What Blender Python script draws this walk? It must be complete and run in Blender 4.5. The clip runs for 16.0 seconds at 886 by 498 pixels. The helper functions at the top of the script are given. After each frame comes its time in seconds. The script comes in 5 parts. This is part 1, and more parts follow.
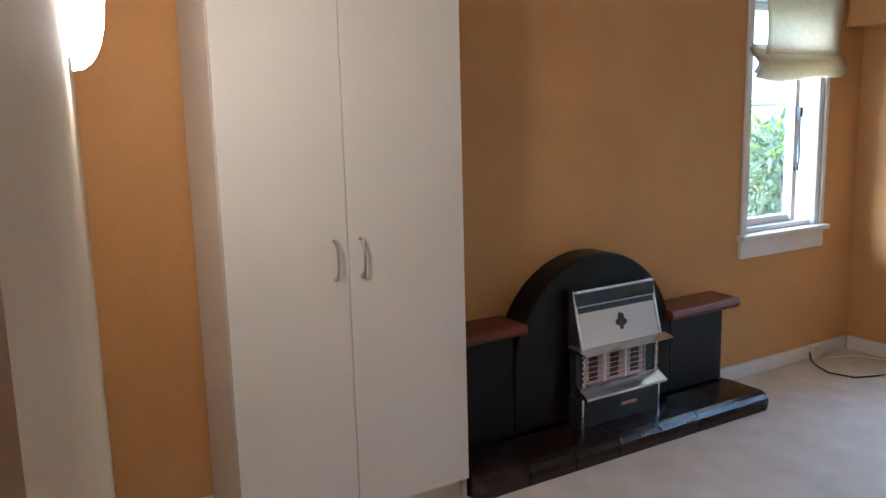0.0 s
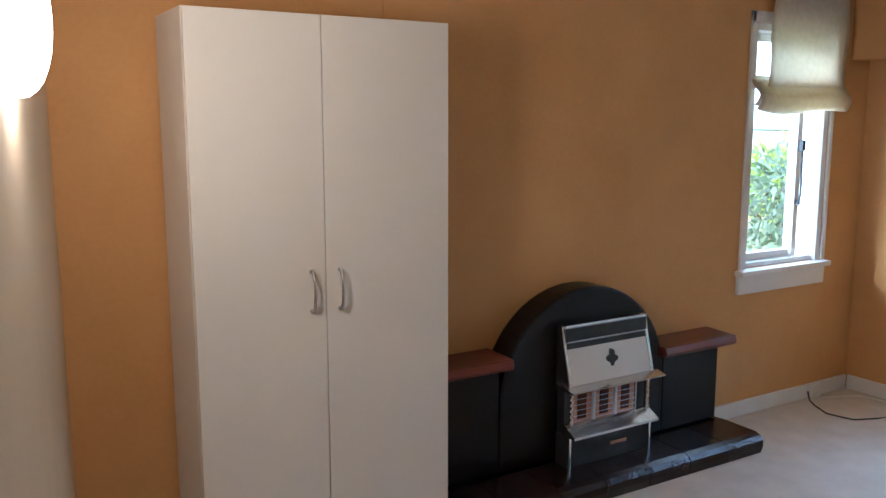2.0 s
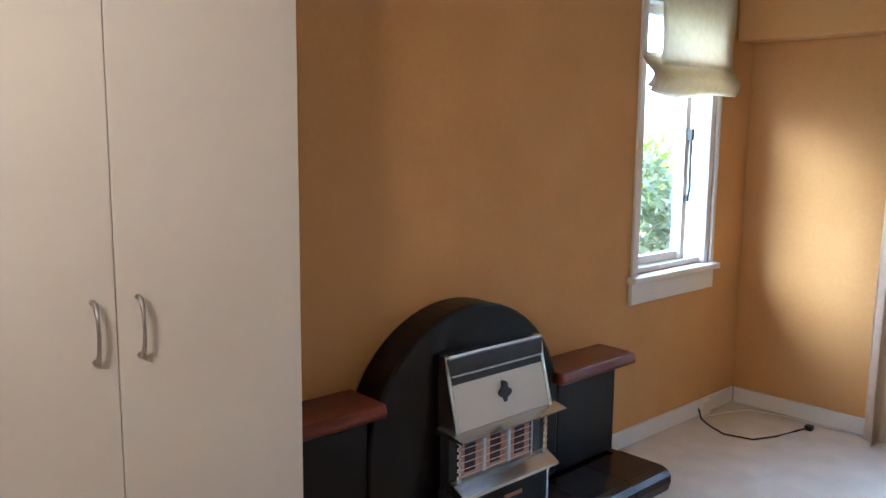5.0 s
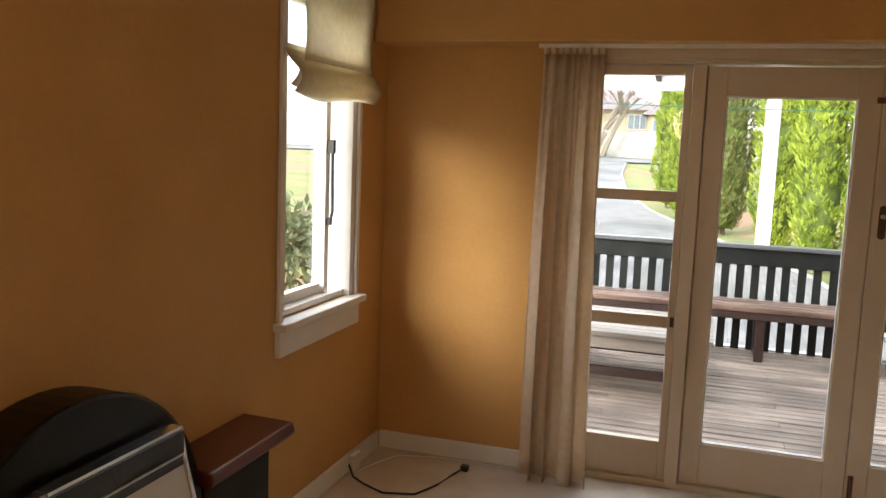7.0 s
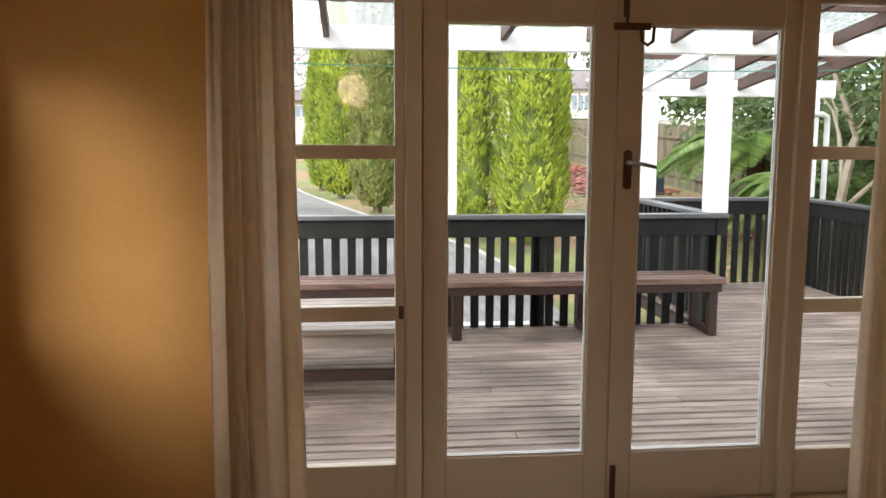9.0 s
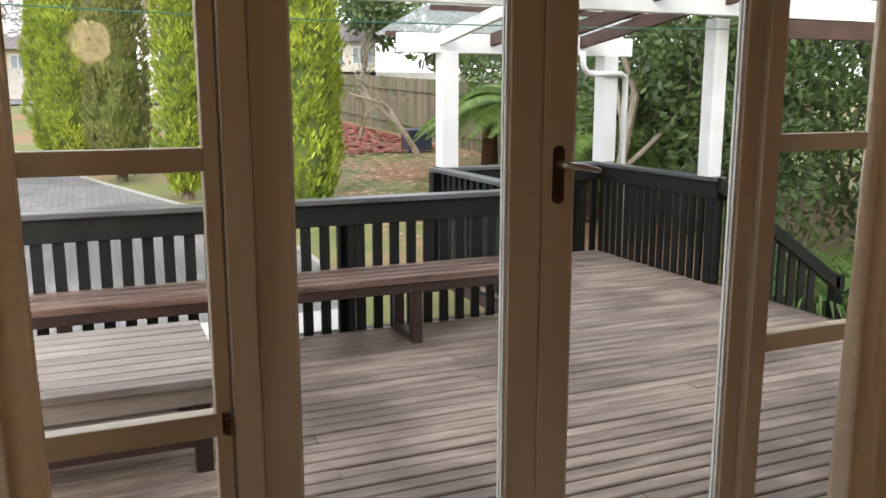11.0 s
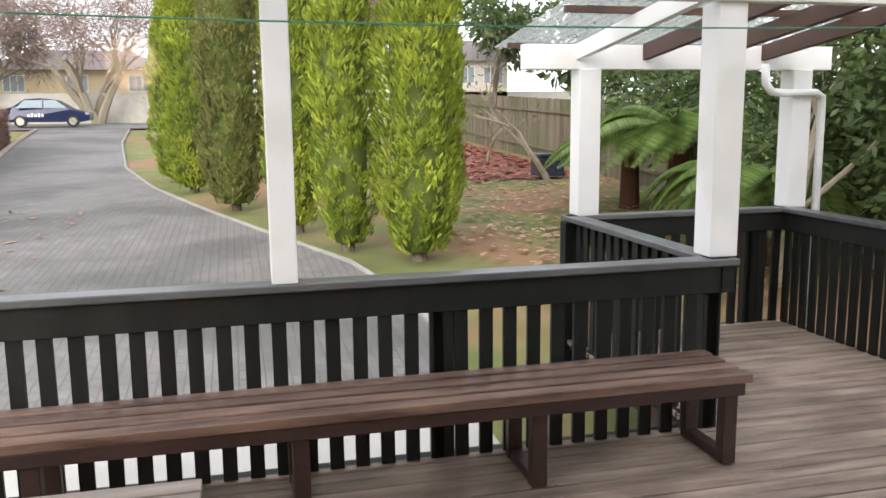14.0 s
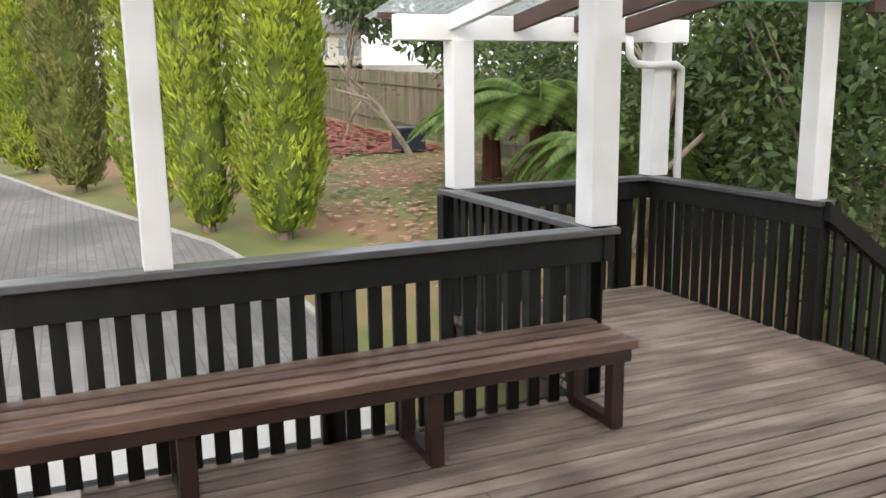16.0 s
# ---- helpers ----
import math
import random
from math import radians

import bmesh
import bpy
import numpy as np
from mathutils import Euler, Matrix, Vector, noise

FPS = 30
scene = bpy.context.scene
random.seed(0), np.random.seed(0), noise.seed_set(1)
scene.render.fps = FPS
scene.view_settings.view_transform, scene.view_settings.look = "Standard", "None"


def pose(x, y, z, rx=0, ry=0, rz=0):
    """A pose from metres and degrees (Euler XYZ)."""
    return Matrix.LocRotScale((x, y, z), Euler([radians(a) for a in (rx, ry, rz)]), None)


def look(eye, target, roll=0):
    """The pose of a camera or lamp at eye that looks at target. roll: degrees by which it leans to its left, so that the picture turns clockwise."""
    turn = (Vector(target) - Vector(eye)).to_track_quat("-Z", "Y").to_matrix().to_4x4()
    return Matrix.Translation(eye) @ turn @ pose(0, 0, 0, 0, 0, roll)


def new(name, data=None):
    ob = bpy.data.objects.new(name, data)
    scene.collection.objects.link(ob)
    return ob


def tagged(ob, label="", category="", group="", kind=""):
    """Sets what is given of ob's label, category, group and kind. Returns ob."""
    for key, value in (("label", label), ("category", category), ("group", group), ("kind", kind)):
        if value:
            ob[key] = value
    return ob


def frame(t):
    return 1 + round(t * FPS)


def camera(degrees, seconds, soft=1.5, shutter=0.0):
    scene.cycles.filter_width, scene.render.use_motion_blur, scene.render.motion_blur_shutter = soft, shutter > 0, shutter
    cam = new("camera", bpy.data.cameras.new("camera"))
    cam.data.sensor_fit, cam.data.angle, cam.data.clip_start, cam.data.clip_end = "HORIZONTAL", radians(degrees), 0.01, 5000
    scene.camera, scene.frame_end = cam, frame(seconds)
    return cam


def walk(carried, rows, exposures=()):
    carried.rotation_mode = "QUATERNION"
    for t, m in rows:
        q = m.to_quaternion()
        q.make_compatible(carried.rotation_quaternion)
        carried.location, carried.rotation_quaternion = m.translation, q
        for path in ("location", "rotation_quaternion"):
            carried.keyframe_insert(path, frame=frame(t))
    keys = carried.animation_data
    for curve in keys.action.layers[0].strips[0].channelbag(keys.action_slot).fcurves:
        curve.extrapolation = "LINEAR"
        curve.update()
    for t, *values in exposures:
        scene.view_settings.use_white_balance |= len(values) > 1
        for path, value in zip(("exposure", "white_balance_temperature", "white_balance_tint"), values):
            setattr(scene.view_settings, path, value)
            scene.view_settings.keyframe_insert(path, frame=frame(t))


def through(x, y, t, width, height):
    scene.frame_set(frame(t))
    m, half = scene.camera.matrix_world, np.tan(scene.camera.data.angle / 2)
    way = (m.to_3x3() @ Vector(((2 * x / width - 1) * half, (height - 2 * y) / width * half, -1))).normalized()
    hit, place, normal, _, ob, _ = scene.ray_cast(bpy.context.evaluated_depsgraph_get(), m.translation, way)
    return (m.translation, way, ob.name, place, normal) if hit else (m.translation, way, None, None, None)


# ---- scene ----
cam = camera(56.0, 16.0)
PATH = [
    (0, (-5.014, -3.158, 1.634), (-3.989, -1.475, 1.291), -1.5),
    (0.5, (-5.003, -3.164, 1.654), (-3.99, -1.467, 1.349), -0.7),
    (1, (-4.994, -3.16, 1.654), (-3.982, -1.462, 1.354), -0.6),
    (1.5, (-4.938, -3.121, 1.679), (-3.922, -1.427, 1.368), -0.2),
    (2, (-4.88, -3.101, 1.679), (-3.863, -1.407, 1.373), -0.0),
    (2.5, (-4.822, -3.086, 1.674), (-3.807, -1.388, 1.378), 0.1),
    (3, (-4.762, -3.072, 1.66), (-3.753, -1.369, 1.38), 0.2),
    (3.2, (-4.735, -3.044, 1.699), (-3.726, -1.344, 1.394), -0.0),
    (5.3, (-4.414, -2.133, 1.551), (-2.966, -0.785, 1.257), 1.1),
    (5.5, (-4.369, -2.013, 1.571), (-2.848, -0.749, 1.267), 1.6),
    (6, (-4.258, -1.780, 1.601), (-2.574, -0.751, 1.278), 3.1),
    (6.5, (-4.065, -1.676, 1.573), (-2.269, -0.846, 1.283), 2.7),
    (7, (-3.925, -1.576, 1.553), (-2.034, -0.973, 1.307), 2.2),
    (7.5, (-3.670, -1.353, 1.483), (-1.716, -0.994, 1.253), 1.8),
    (8, (-3.413, -1.150, 1.437), (-1.429, -1.059, 1.202), 1.4),
    (8.5, (-3.195, -1.259, 1.407), (-1.211, -1.291, 1.161), 0.7),
    (9, (-2.954, -1.274, 1.397), (-0.982, -1.487, 1.142), 0.2),
    (9.5, (-2.671, -1.194, 1.436), (-0.735, -1.610, 1.156), 0.7),
    (10, (-2.377, -1.140, 1.476), (-0.487, -1.715, 1.164), -0.5),
    (10.2, (-2.252, -1.131, 1.499), (-0.385, -1.767, 1.168), -0.9),
    (12.5, (-0.827, -1.481, 1.482), (0.945, -2.332, 1.117), 1.3),
    (13, (-0.545, -1.558, 1.516), (1.257, -2.355, 1.173), 0.8),
    (13.5, (-0.414, -1.683, 1.529), (1.451, -2.328, 1.205), 0.4),
    (14, (-0.250, -1.812, 1.561), (1.666, -2.290, 1.242), -0.6),
    (14.5, (-0.205, -1.836, 1.586), (1.729, -2.253, 1.266), -1.3),
    (15, (-0.190, -1.816, 1.581), (1.731, -2.282, 1.249), -1.2),
    (15.5, (-0.168, -1.800, 1.561), (1.715, -2.378, 1.212), -1.1),
    (16, (-0.093, -1.727, 1.551), (1.703, -2.520, 1.168), -0.8),
]
EXPOSURES = [(0, 2.8, 4250, 5), (1.0, 2.85, 4250, 5), (3.0, 2.7, 4250, 5), (5.5, 2.95, 4550, 5), (6.0, 2.6, 5100, 6), (7.0, 1.9, 6200, 10), (8.0, 1.6, 6300, 12), (9.0, 1.45, 6300, 13), (9.5, 1.55, 6300, 13), (10.0, 1.25, 6300, 13), (12.5, 0.95, 6500, 14), (13.5, 1.15, 6400, 13), (14.0, 0.75, 6500, 15), (15.0, 0.75, 6500, 15), (16.0, 0.75, 6500, 15)]
walk(cam, [(t, look(eye, target, roll)) for t, eye, target, roll in PATH], EXPOSURES)


# ---- world and light ----
world = bpy.data.worlds.new("sky")
scene.world = world
world.use_nodes = True
wn = world.node_tree.nodes
sky = wn.new("ShaderNodeTexSky")
sky.sky_type, sky.sun_disc, sky.sun_elevation, sky.sun_rotation = "NISHITA", False, radians(26), radians(304)
sky.dust_density, sky.air_density = 4.0, 1.0
cloud_mix = wn.new("ShaderNodeMixRGB")
cloud_mix.inputs[0].default_value = 0.75
cloud_mix.inputs[2].default_value = (9.5, 9.7, 10.0, 1)
world.node_tree.links.new(sky.outputs[0], cloud_mix.inputs[1])
world.node_tree.links.new(cloud_mix.outputs[0], wn["Background"].inputs[0])
wn["Background"].inputs[1].default_value = 0.15
sun_data = bpy.data.lights.new("sun", "SUN")
sun_data.energy, sun_data.angle, sun_data.color = 1.4, radians(32), (1.0, 0.95, 0.88)
sun = new("sun", sun_data)
sun.matrix_world = look((-12, 8, 7), (0, 0, 0))


# ---- materials ----
def mat(name, c1, c2=None, rough=0.6, scale=8.0, bump=0.15, metallic=0.0, spec=0.5, stretch=(1, 1, 1), fine=60.0, island=0.0, obj=0.0,
        c3=None, c3_scale=1.2):
    """Two colours mixed by a coarse and a fine noise, an optional third in large stains, fine relief, and variation from piece to piece."""
    m = bpy.data.materials.new(name)
    m.use_nodes = True
    n, l = m.node_tree.nodes, m.node_tree.links
    b = n["Principled BSDF"]
    b.inputs["Roughness"].default_value, b.inputs["Metallic"].default_value = rough, metallic
    b.inputs["Specular IOR Level"].default_value = spec
    co = n.new("ShaderNodeTexCoord")
    mp = n.new("ShaderNodeMapping")
    mp.inputs["Scale"].default_value = stretch
    geo = n.new("ShaderNodeNewGeometry")
    l.new(geo.outputs["Position"], mp.inputs[0])
    a, f = n.new("ShaderNodeTexNoise"), n.new("ShaderNodeTexNoise")
    a.inputs["Scale"].default_value, a.inputs["Detail"].default_value = scale, 5
    f.inputs["Scale"].default_value, f.inputs["Detail"].default_value = fine, 3
    l.new(mp.outputs[0], a.inputs["Vector"])
    l.new(mp.outputs[0], f.inputs["Vector"])
    add = n.new("ShaderNodeMath")
    add.operation = "MULTIPLY_ADD"
    add.inputs[1].default_value = 0.35
    l.new(f.outputs[0], add.inputs[0])
    l.new(a.outputs[0], add.inputs[2])
    ramp = n.new("ShaderNodeMapRange")
    ramp.inputs[1].default_value, ramp.inputs[2].default_value = 0.45, 0.95
    l.new(add.outputs[0], ramp.inputs[0])
    mix = n.new("ShaderNodeMixRGB")
    mix.inputs[1].default_value, mix.inputs[2].default_value = (*c1, 1), (*(c2 or c1), 1)
    l.new(ramp.outputs[0], mix.inputs[0])
    out = mix.outputs[0]
    if c3:
        s = n.new("ShaderNodeTexNoise")
        s.inputs["Scale"].default_value, s.inputs["Detail"].default_value = c3_scale, 6
        l.new(geo.outputs["Position"], s.inputs["Vector"])
        r = n.new("ShaderNodeMapRange")
        r.inputs[1].default_value, r.inputs[2].default_value = 0.48, 0.62
        l.new(s.outputs[0], r.inputs[0])
        mx = n.new("ShaderNodeMixRGB")
        mx.inputs[2].default_value = (*c3, 1)
        l.new(r.outputs[0], mx.inputs[0])
        l.new(out, mx.inputs[1])
        out = mx.outputs[0]
    if island or obj:
        if island:
            src = geo.outputs["Random Per Island"]
        else:
            src = n.new("ShaderNodeObjectInfo").outputs["Random"]
        hsv = n.new("ShaderNodeHueSaturation")
        r = n.new("ShaderNodeMapRange")
        k = island or obj
        r.inputs[3].default_value, r.inputs[4].default_value = 1 - k, 1 + k
        l.new(src, r.inputs[0])
        l.new(r.outputs[0], hsv.inputs["Value"])
        l.new(out, hsv.inputs["Color"])
        out = hsv.outputs[0]
    l.new(out, b.inputs["Base Color"])
    if bump:
        bp = n.new("ShaderNodeBump")
        bp.inputs["Strength"].default_value, bp.inputs["Distance"].default_value = bump, 0.01
        l.new(add.outputs[0], bp.inputs["Height"])
        l.new(bp.outputs[0], b.inputs["Normal"])
    return m


def glass_mat(name, tint=(1, 1, 1)):
    m = bpy.data.materials.new(name)
    m.use_nodes = True
    n, l = m.node_tree.nodes, m.node_tree.links
    n.remove(n["Principled BSDF"])
    tr, gl, mx, fr = (n.new("ShaderNodeBsdfTransparent"), n.new("ShaderNodeBsdfGlossy"), n.new("ShaderNodeMixShader"), n.new("ShaderNodeLayerWeight"))
    tr.inputs[0].default_value = (*tint, 1)
    gl.inputs["Roughness"].default_value = 0.02
    fr.inputs[0].default_value = 0.5
    pw = n.new("ShaderNodeMath")
    pw.operation = "POWER"
    pw.inputs[1].default_value = 4.0
    l.new(fr.outputs["Facing"], pw.inputs[0])
    sc = n.new("ShaderNodeMath")
    sc.operation = "MULTIPLY_ADD"
    sc.inputs[1].default_value, sc.inputs[2].default_value = 0.6, 0.011
    l.new(pw.outputs[0], sc.inputs[0])
    l.new(sc.outputs[0], mx.inputs[0])
    l.new(tr.outputs[0], mx.inputs[1])
    l.new(gl.outputs[0], mx.inputs[2])
    l.new(mx.outputs[0], n["Material Output"].inputs[0])
    return m


def sheet_mat(name, colour, through=0.5):
    """Thin stuff that lets part of the light through: leaves, blind cloth, roofing sheet."""
    m = bpy.data.materials.new(name)
    m.use_nodes = True
    n, l = m.node_tree.nodes, m.node_tree.links
    b = n["Principled BSDF"]
    b.inputs["Roughness"].default_value = 0.6
    geo, ns, hsv, r = n.new("ShaderNodeNewGeometry"), n.new("ShaderNodeTexNoise"), n.new("ShaderNodeHueSaturation"), n.new("ShaderNodeMapRange")
    ns.inputs["Scale"].default_value = 30
    hsv.inputs["Color"].default_value = (*colour, 1)
    r.inputs[3].default_value, r.inputs[4].default_value = 0.85, 1.12
    l.new(geo.outputs["Position"], ns.inputs["Vector"])
    l.new(ns.outputs[0], r.inputs[0])
    l.new(r.outputs[0], hsv.inputs["Value"])
    l.new(hsv.outputs[0], b.inputs["Base Color"])
    t, mx = n.new("ShaderNodeBsdfTranslucent"), n.new("ShaderNodeMixShader")
    l.new(hsv.outputs[0], t.inputs[0])
    mx.inputs[0].default_value = through
    l.new(b.outputs[0], mx.inputs[1])
    l.new(t.outputs[0], mx.inputs[2])
    l.new(mx.outputs[0], n["Material Output"].inputs[0])
    return m


def leaf_mat(name, c1, c2, through=0.25, scale=1.5):
    """Leaves: two greens mixed in patches and from leaf to leaf."""
    m = mat(name, c1, c2, 0.55, scale, 0.0, island=0.35, fine=9)
    n, l = m.node_tree.nodes, m.node_tree.links
    b = n["Principled BSDF"]
    t, mx = n.new("ShaderNodeBsdfTranslucent"), n.new("ShaderNodeMixShader")
    l.new(b.inputs["Base Color"].links[0].from_socket, t.inputs[0])
    mx.inputs[0].default_value = through
    l.new(b.outputs[0], mx.inputs[1])
    l.new(t.outputs[0], mx.inputs[2])
    l.new(mx.outputs[0], n["Material Output"].inputs[0])
    return m


def brick_mat(name, c1, c2, mortar, scale):
    m = mat(name, c1, c2, 0.8, 3, 0.3, fine=80, c3=(c1[0] * 0.75, c1[1] * 0.78, c1[2] * 0.75), c3_scale=0.35)
    n, l = m.node_tree.nodes, m.node_tree.links
    b = n["Principled BSDF"]
    br, geo, mx = n.new("ShaderNodeTexBrick"), n.new("ShaderNodeNewGeometry"), n.new("ShaderNodeMixRGB")
    br.inputs["Scale"].default_value = scale
    br.inputs["Color1"].default_value, br.inputs["Color2"].default_value = (1, 1, 1, 1), (0.86, 0.86, 0.87, 1)
    br.inputs["Mortar"].default_value = (*mortar, 1)
    br.inputs["Mortar Size"].default_value = 0.018
    l.new(geo.outputs["Position"], br.inputs["Vector"])
    mx.blend_type = "MULTIPLY"
    mx.inputs[0].default_value = 1
    l.new(b.inputs["Base Color"].links[0].from_socket, mx.inputs[1])
    l.new(br.outputs[0], mx.inputs[2])
    l.new(mx.outputs[0], b.inputs["Base Color"])
    return m


WALL = mat("ochre_plaster", (0.56, 0.30, 0.085), (0.66, 0.37, 0.12), 0.75, 2.2, 0.12, fine=45, c3=(0.60, 0.335, 0.105), c3_scale=1.0)
CREAM_WALL = mat("cream_plaster", (0.66, 0.53, 0.36), (0.72, 0.60, 0.43), 0.7, 2.0, 0.1)
WHITE = mat("white_gloss_paint", (0.76, 0.74, 0.69), (0.81, 0.79, 0.75), 0.35, 5, 0.05)
DOOR_PAINT = mat("cream_gloss_paint", (0.60, 0.49, 0.35), (0.66, 0.55, 0.41), 0.35, 4, 0.06, stretch=(1, 1, 0.15))
OUT_WHITE = mat("weathered_white_paint", (0.74, 0.74, 0.74), (0.82, 0.82, 0.82), 0.5, 6, 0.12, stretch=(1, 1, 0.3), c3=(0.68, 0.68, 0.66), c3_scale=2.5)
LAMINATE = mat("white_laminate", (0.70, 0.66, 0.59), (0.73, 0.69, 0.62), 0.4, 3, 0.03)
CARPET = mat("beige_carpet", (0.58, 0.51, 0.43), (0.70, 0.63, 0.54), 0.95, 6, 0.8, spec=0.1, fine=220)
CEIL = mat("ceiling_paint", (0.80, 0.76, 0.68), (0.84, 0.80, 0.72), 0.8, 3, 0.05)
BLACK_TILE = mat("black_fired_tile", (0.004, 0.003, 0.0035), (0.010, 0.007, 0.007), 0.35, 7, 0.2, spec=0.25, obj=0.25)
HEARTH_TILE = mat("dark_brown_glazed_tile", (0.008, 0.005, 0.005), (0.03, 0.015, 0.012), 0.2, 9, 0.25, spec=0.4, obj=0.4)
MAHOGANY = mat("red_brown_timber", (0.115, 0.022, 0.013), (0.17, 0.04, 0.022), 0.3, 4, 0.1, stretch=(0.2, 3, 3))
ENAMEL = mat("beige_enamel", (0.62, 0.58, 0.50), (0.66, 0.62, 0.54), 0.3, 6, 0.03)
CHROME = mat("worn_chrome", (0.62, 0.61, 0.59), (0.75, 0.74, 0.72), 0.22, 12, 0.05, metallic=1.0)
STEEL = mat("brushed_nickel", (0.42, 0.40, 0.37), (0.55, 0.53, 0.50), 0.32, 40, 0.08, metallic=1.0)
BRONZE = mat("dark_bronze", (0.10, 0.055, 0.035), (0.17, 0.10, 0.06), 0.4, 20, 0.1, metallic=0.8)
BLACK = mat("black_metal", (0.012, 0.012, 0.012), (0.03, 0.03, 0.03), 0.45, 15, 0.1)
RADIANT = mat("fired_clay_radiant", (0.42, 0.17, 0.08), (0.62, 0.34, 0.2), 0.8, 25, 0.4)
CURTAIN = sheet_mat("cream_curtain_cloth", (0.82, 0.70, 0.54), 0.45)
BLIND = sheet_mat("cream_blind_cloth", (0.82, 0.75, 0.60), 0.6)
DECK = mat("weathered_deck_board", (0.125, 0.084, 0.062), (0.42, 0.325, 0.26), 0.6, 5, 0.55, stretch=(3, 0.35, 3), fine=70, obj=0.22,
           c3=(0.13, 0.09, 0.068), c3_scale=1.1)
RAIL = mat("black_stained_timber", (0.005, 0.0058, 0.0055), (0.013, 0.0145, 0.013), 0.55, 6, 0.35, spec=0.25, stretch=(2, 2, 0.4), obj=0.3)
RAIL_CAP = mat("worn_dark_cap", (0.05, 0.05, 0.053), (0.13, 0.13, 0.135), 0.3, 5, 0.3, stretch=(2, 0.4, 2), obj=0.1)
BENCH = mat("brown_stained_timber", (0.022, 0.009, 0.007), (0.05, 0.022, 0.016), 0.5, 6, 0.35, stretch=(3, 0.5, 1), obj=0.15)
SEAT = mat("weathered_seat_slat", (0.05, 0.023, 0.016), (0.24, 0.15, 0.11), 0.5, 5, 0.4, stretch=(3, 0.35, 2), obj=0.2)
TABLE = mat("grey_weathered_timber", (0.17, 0.135, 0.11), (0.36, 0.30, 0.26), 0.6, 6, 0.4, stretch=(3, 0.35, 2), obj=0.15)
RAFTER = mat("dark_brown_rafter", (0.045, 0.02, 0.014), (0.09, 0.045, 0.03), 0.6, 5, 0.3)
ROOFING = sheet_mat("translucent_roofing", (0.86, 0.89, 0.90), 0.9)
rn, rl = ROOFING.node_tree.nodes, ROOFING.node_tree.links
clear, rmix = rn.new("ShaderNodeBsdfTransparent"), rn.new("ShaderNodeMixShader")
rmix.inputs[0].default_value = 0.72
rl.new(rn["Material Output"].inputs[0].links[0].from_socket, rmix.inputs[1])
rl.new(clear.outputs[0], rmix.inputs[2])
rl.new(rmix.outputs[0], rn["Material Output"].inputs[0])
WEATHERBOARD = mat("cream_weatherboard", (0.62, 0.58, 0.50), (0.68, 0.64, 0.56), 0.6, 5, 0.15)
CONCRETE = mat("pale_concrete", (0.46, 0.44, 0.40), (0.58, 0.56, 0.52), 0.85, 3, 0.3)
PAVER = brick_mat("grey_brick_paving", (0.17, 0.16, 0.155), (0.26, 0.24, 0.23), (0.62, 0.62, 0.58), 2.4)
GRASS = mat("lawn_soil", (0.10, 0.13, 0.035), (0.22, 0.21, 0.07), 0.95, 1.5, 0.9, fine=30, c3=(0.27, 0.15, 0.085), c3_scale=0.33)
ROAD = mat("road_asphalt", (0.14, 0.14, 0.14), (0.19, 0.19, 0.185), 0.9, 2, 0.3)
FENCE = mat("grey_fence_plank", (0.11, 0.09, 0.06), (0.21, 0.175, 0.12), 0.8, 3, 0.4, stretch=(3, 3, 0.4), obj=0.3, c3=(0.12, 0.125, 0.06), c3_scale=1.0)
BARK = mat("bark", (0.10, 0.075, 0.055), (0.21, 0.17, 0.13), 0.85, 9, 0.7, stretch=(2, 2, 0.5))
PALE_BARK = mat("pale_bark", (0.24, 0.20, 0.15), (0.36, 0.32, 0.25), 0.85, 9, 0.5)
FERN_BARK = mat("red_fern_trunk", (0.05, 0.02, 0.013), (0.12, 0.05, 0.03), 0.95, 14, 1.0)
CYPRESS = leaf_mat("cypress_foliage", (0.19, 0.27, 0.035), (0.50, 0.56, 0.08), 0.4)
CYPRESS_OLD = leaf_mat("olive_cypress_foliage", (0.14, 0.16, 0.045), (0.30, 0.30, 0.10), 0.3)
# darker than the leaves: the crown's inner shade put into the colour
CYPRESS_SHADE = mat("cypress_core_shade", (0.075, 0.105, 0.02), (0.14, 0.18, 0.035), 0.9, 6, 0.8)
SHRUB = leaf_mat("dark_green_leaves", (0.035, 0.065, 0.018), (0.11, 0.16, 0.045), 0.25)
BUSH = leaf_mat("grey_green_leaves", (0.09, 0.115, 0.05), (0.19, 0.20, 0.10), 0.2)
FERN = leaf_mat("fern_fronds", (0.12, 0.20, 0.05), (0.27, 0.38, 0.12), 0.4)
LILY = leaf_mat("strap_leaves", (0.09, 0.17, 0.035), (0.17, 0.29, 0.07), 0.3)
TWIG = leaf_mat("bare_pink_twigs", (0.20, 0.13, 0.11), (0.32, 0.23, 0.20), 0.0)
HEDGE = leaf_mat("brown_brush_hedge", (0.13, 0.065, 0.045), (0.24, 0.135, 0.10), 0.05)
LEAF_LITTER = leaf_mat("fallen_leaves", (0.30, 0.12, 0.07), (0.48, 0.28, 0.18), 0.1)
RED_LITTER = leaf_mat("red_fallen_leaves", (0.26, 0.045, 0.03), (0.36, 0.10, 0.07), 0.1)
CAR_BLUE = mat("navy_car_paint", (0.010, 0.018, 0.065), (0.014, 0.024, 0.08), 0.15, 3, 0.0)
DARK_GLASS = mat("car_glass", (0.25, 0.30, 0.34), (0.3, 0.36, 0.4), 0.06, 2, 0.0)
TYRE = mat("tyre_rubber", (0.015, 0.015, 0.015), (0.03, 0.03, 0.03), 0.8, 20, 0.2)
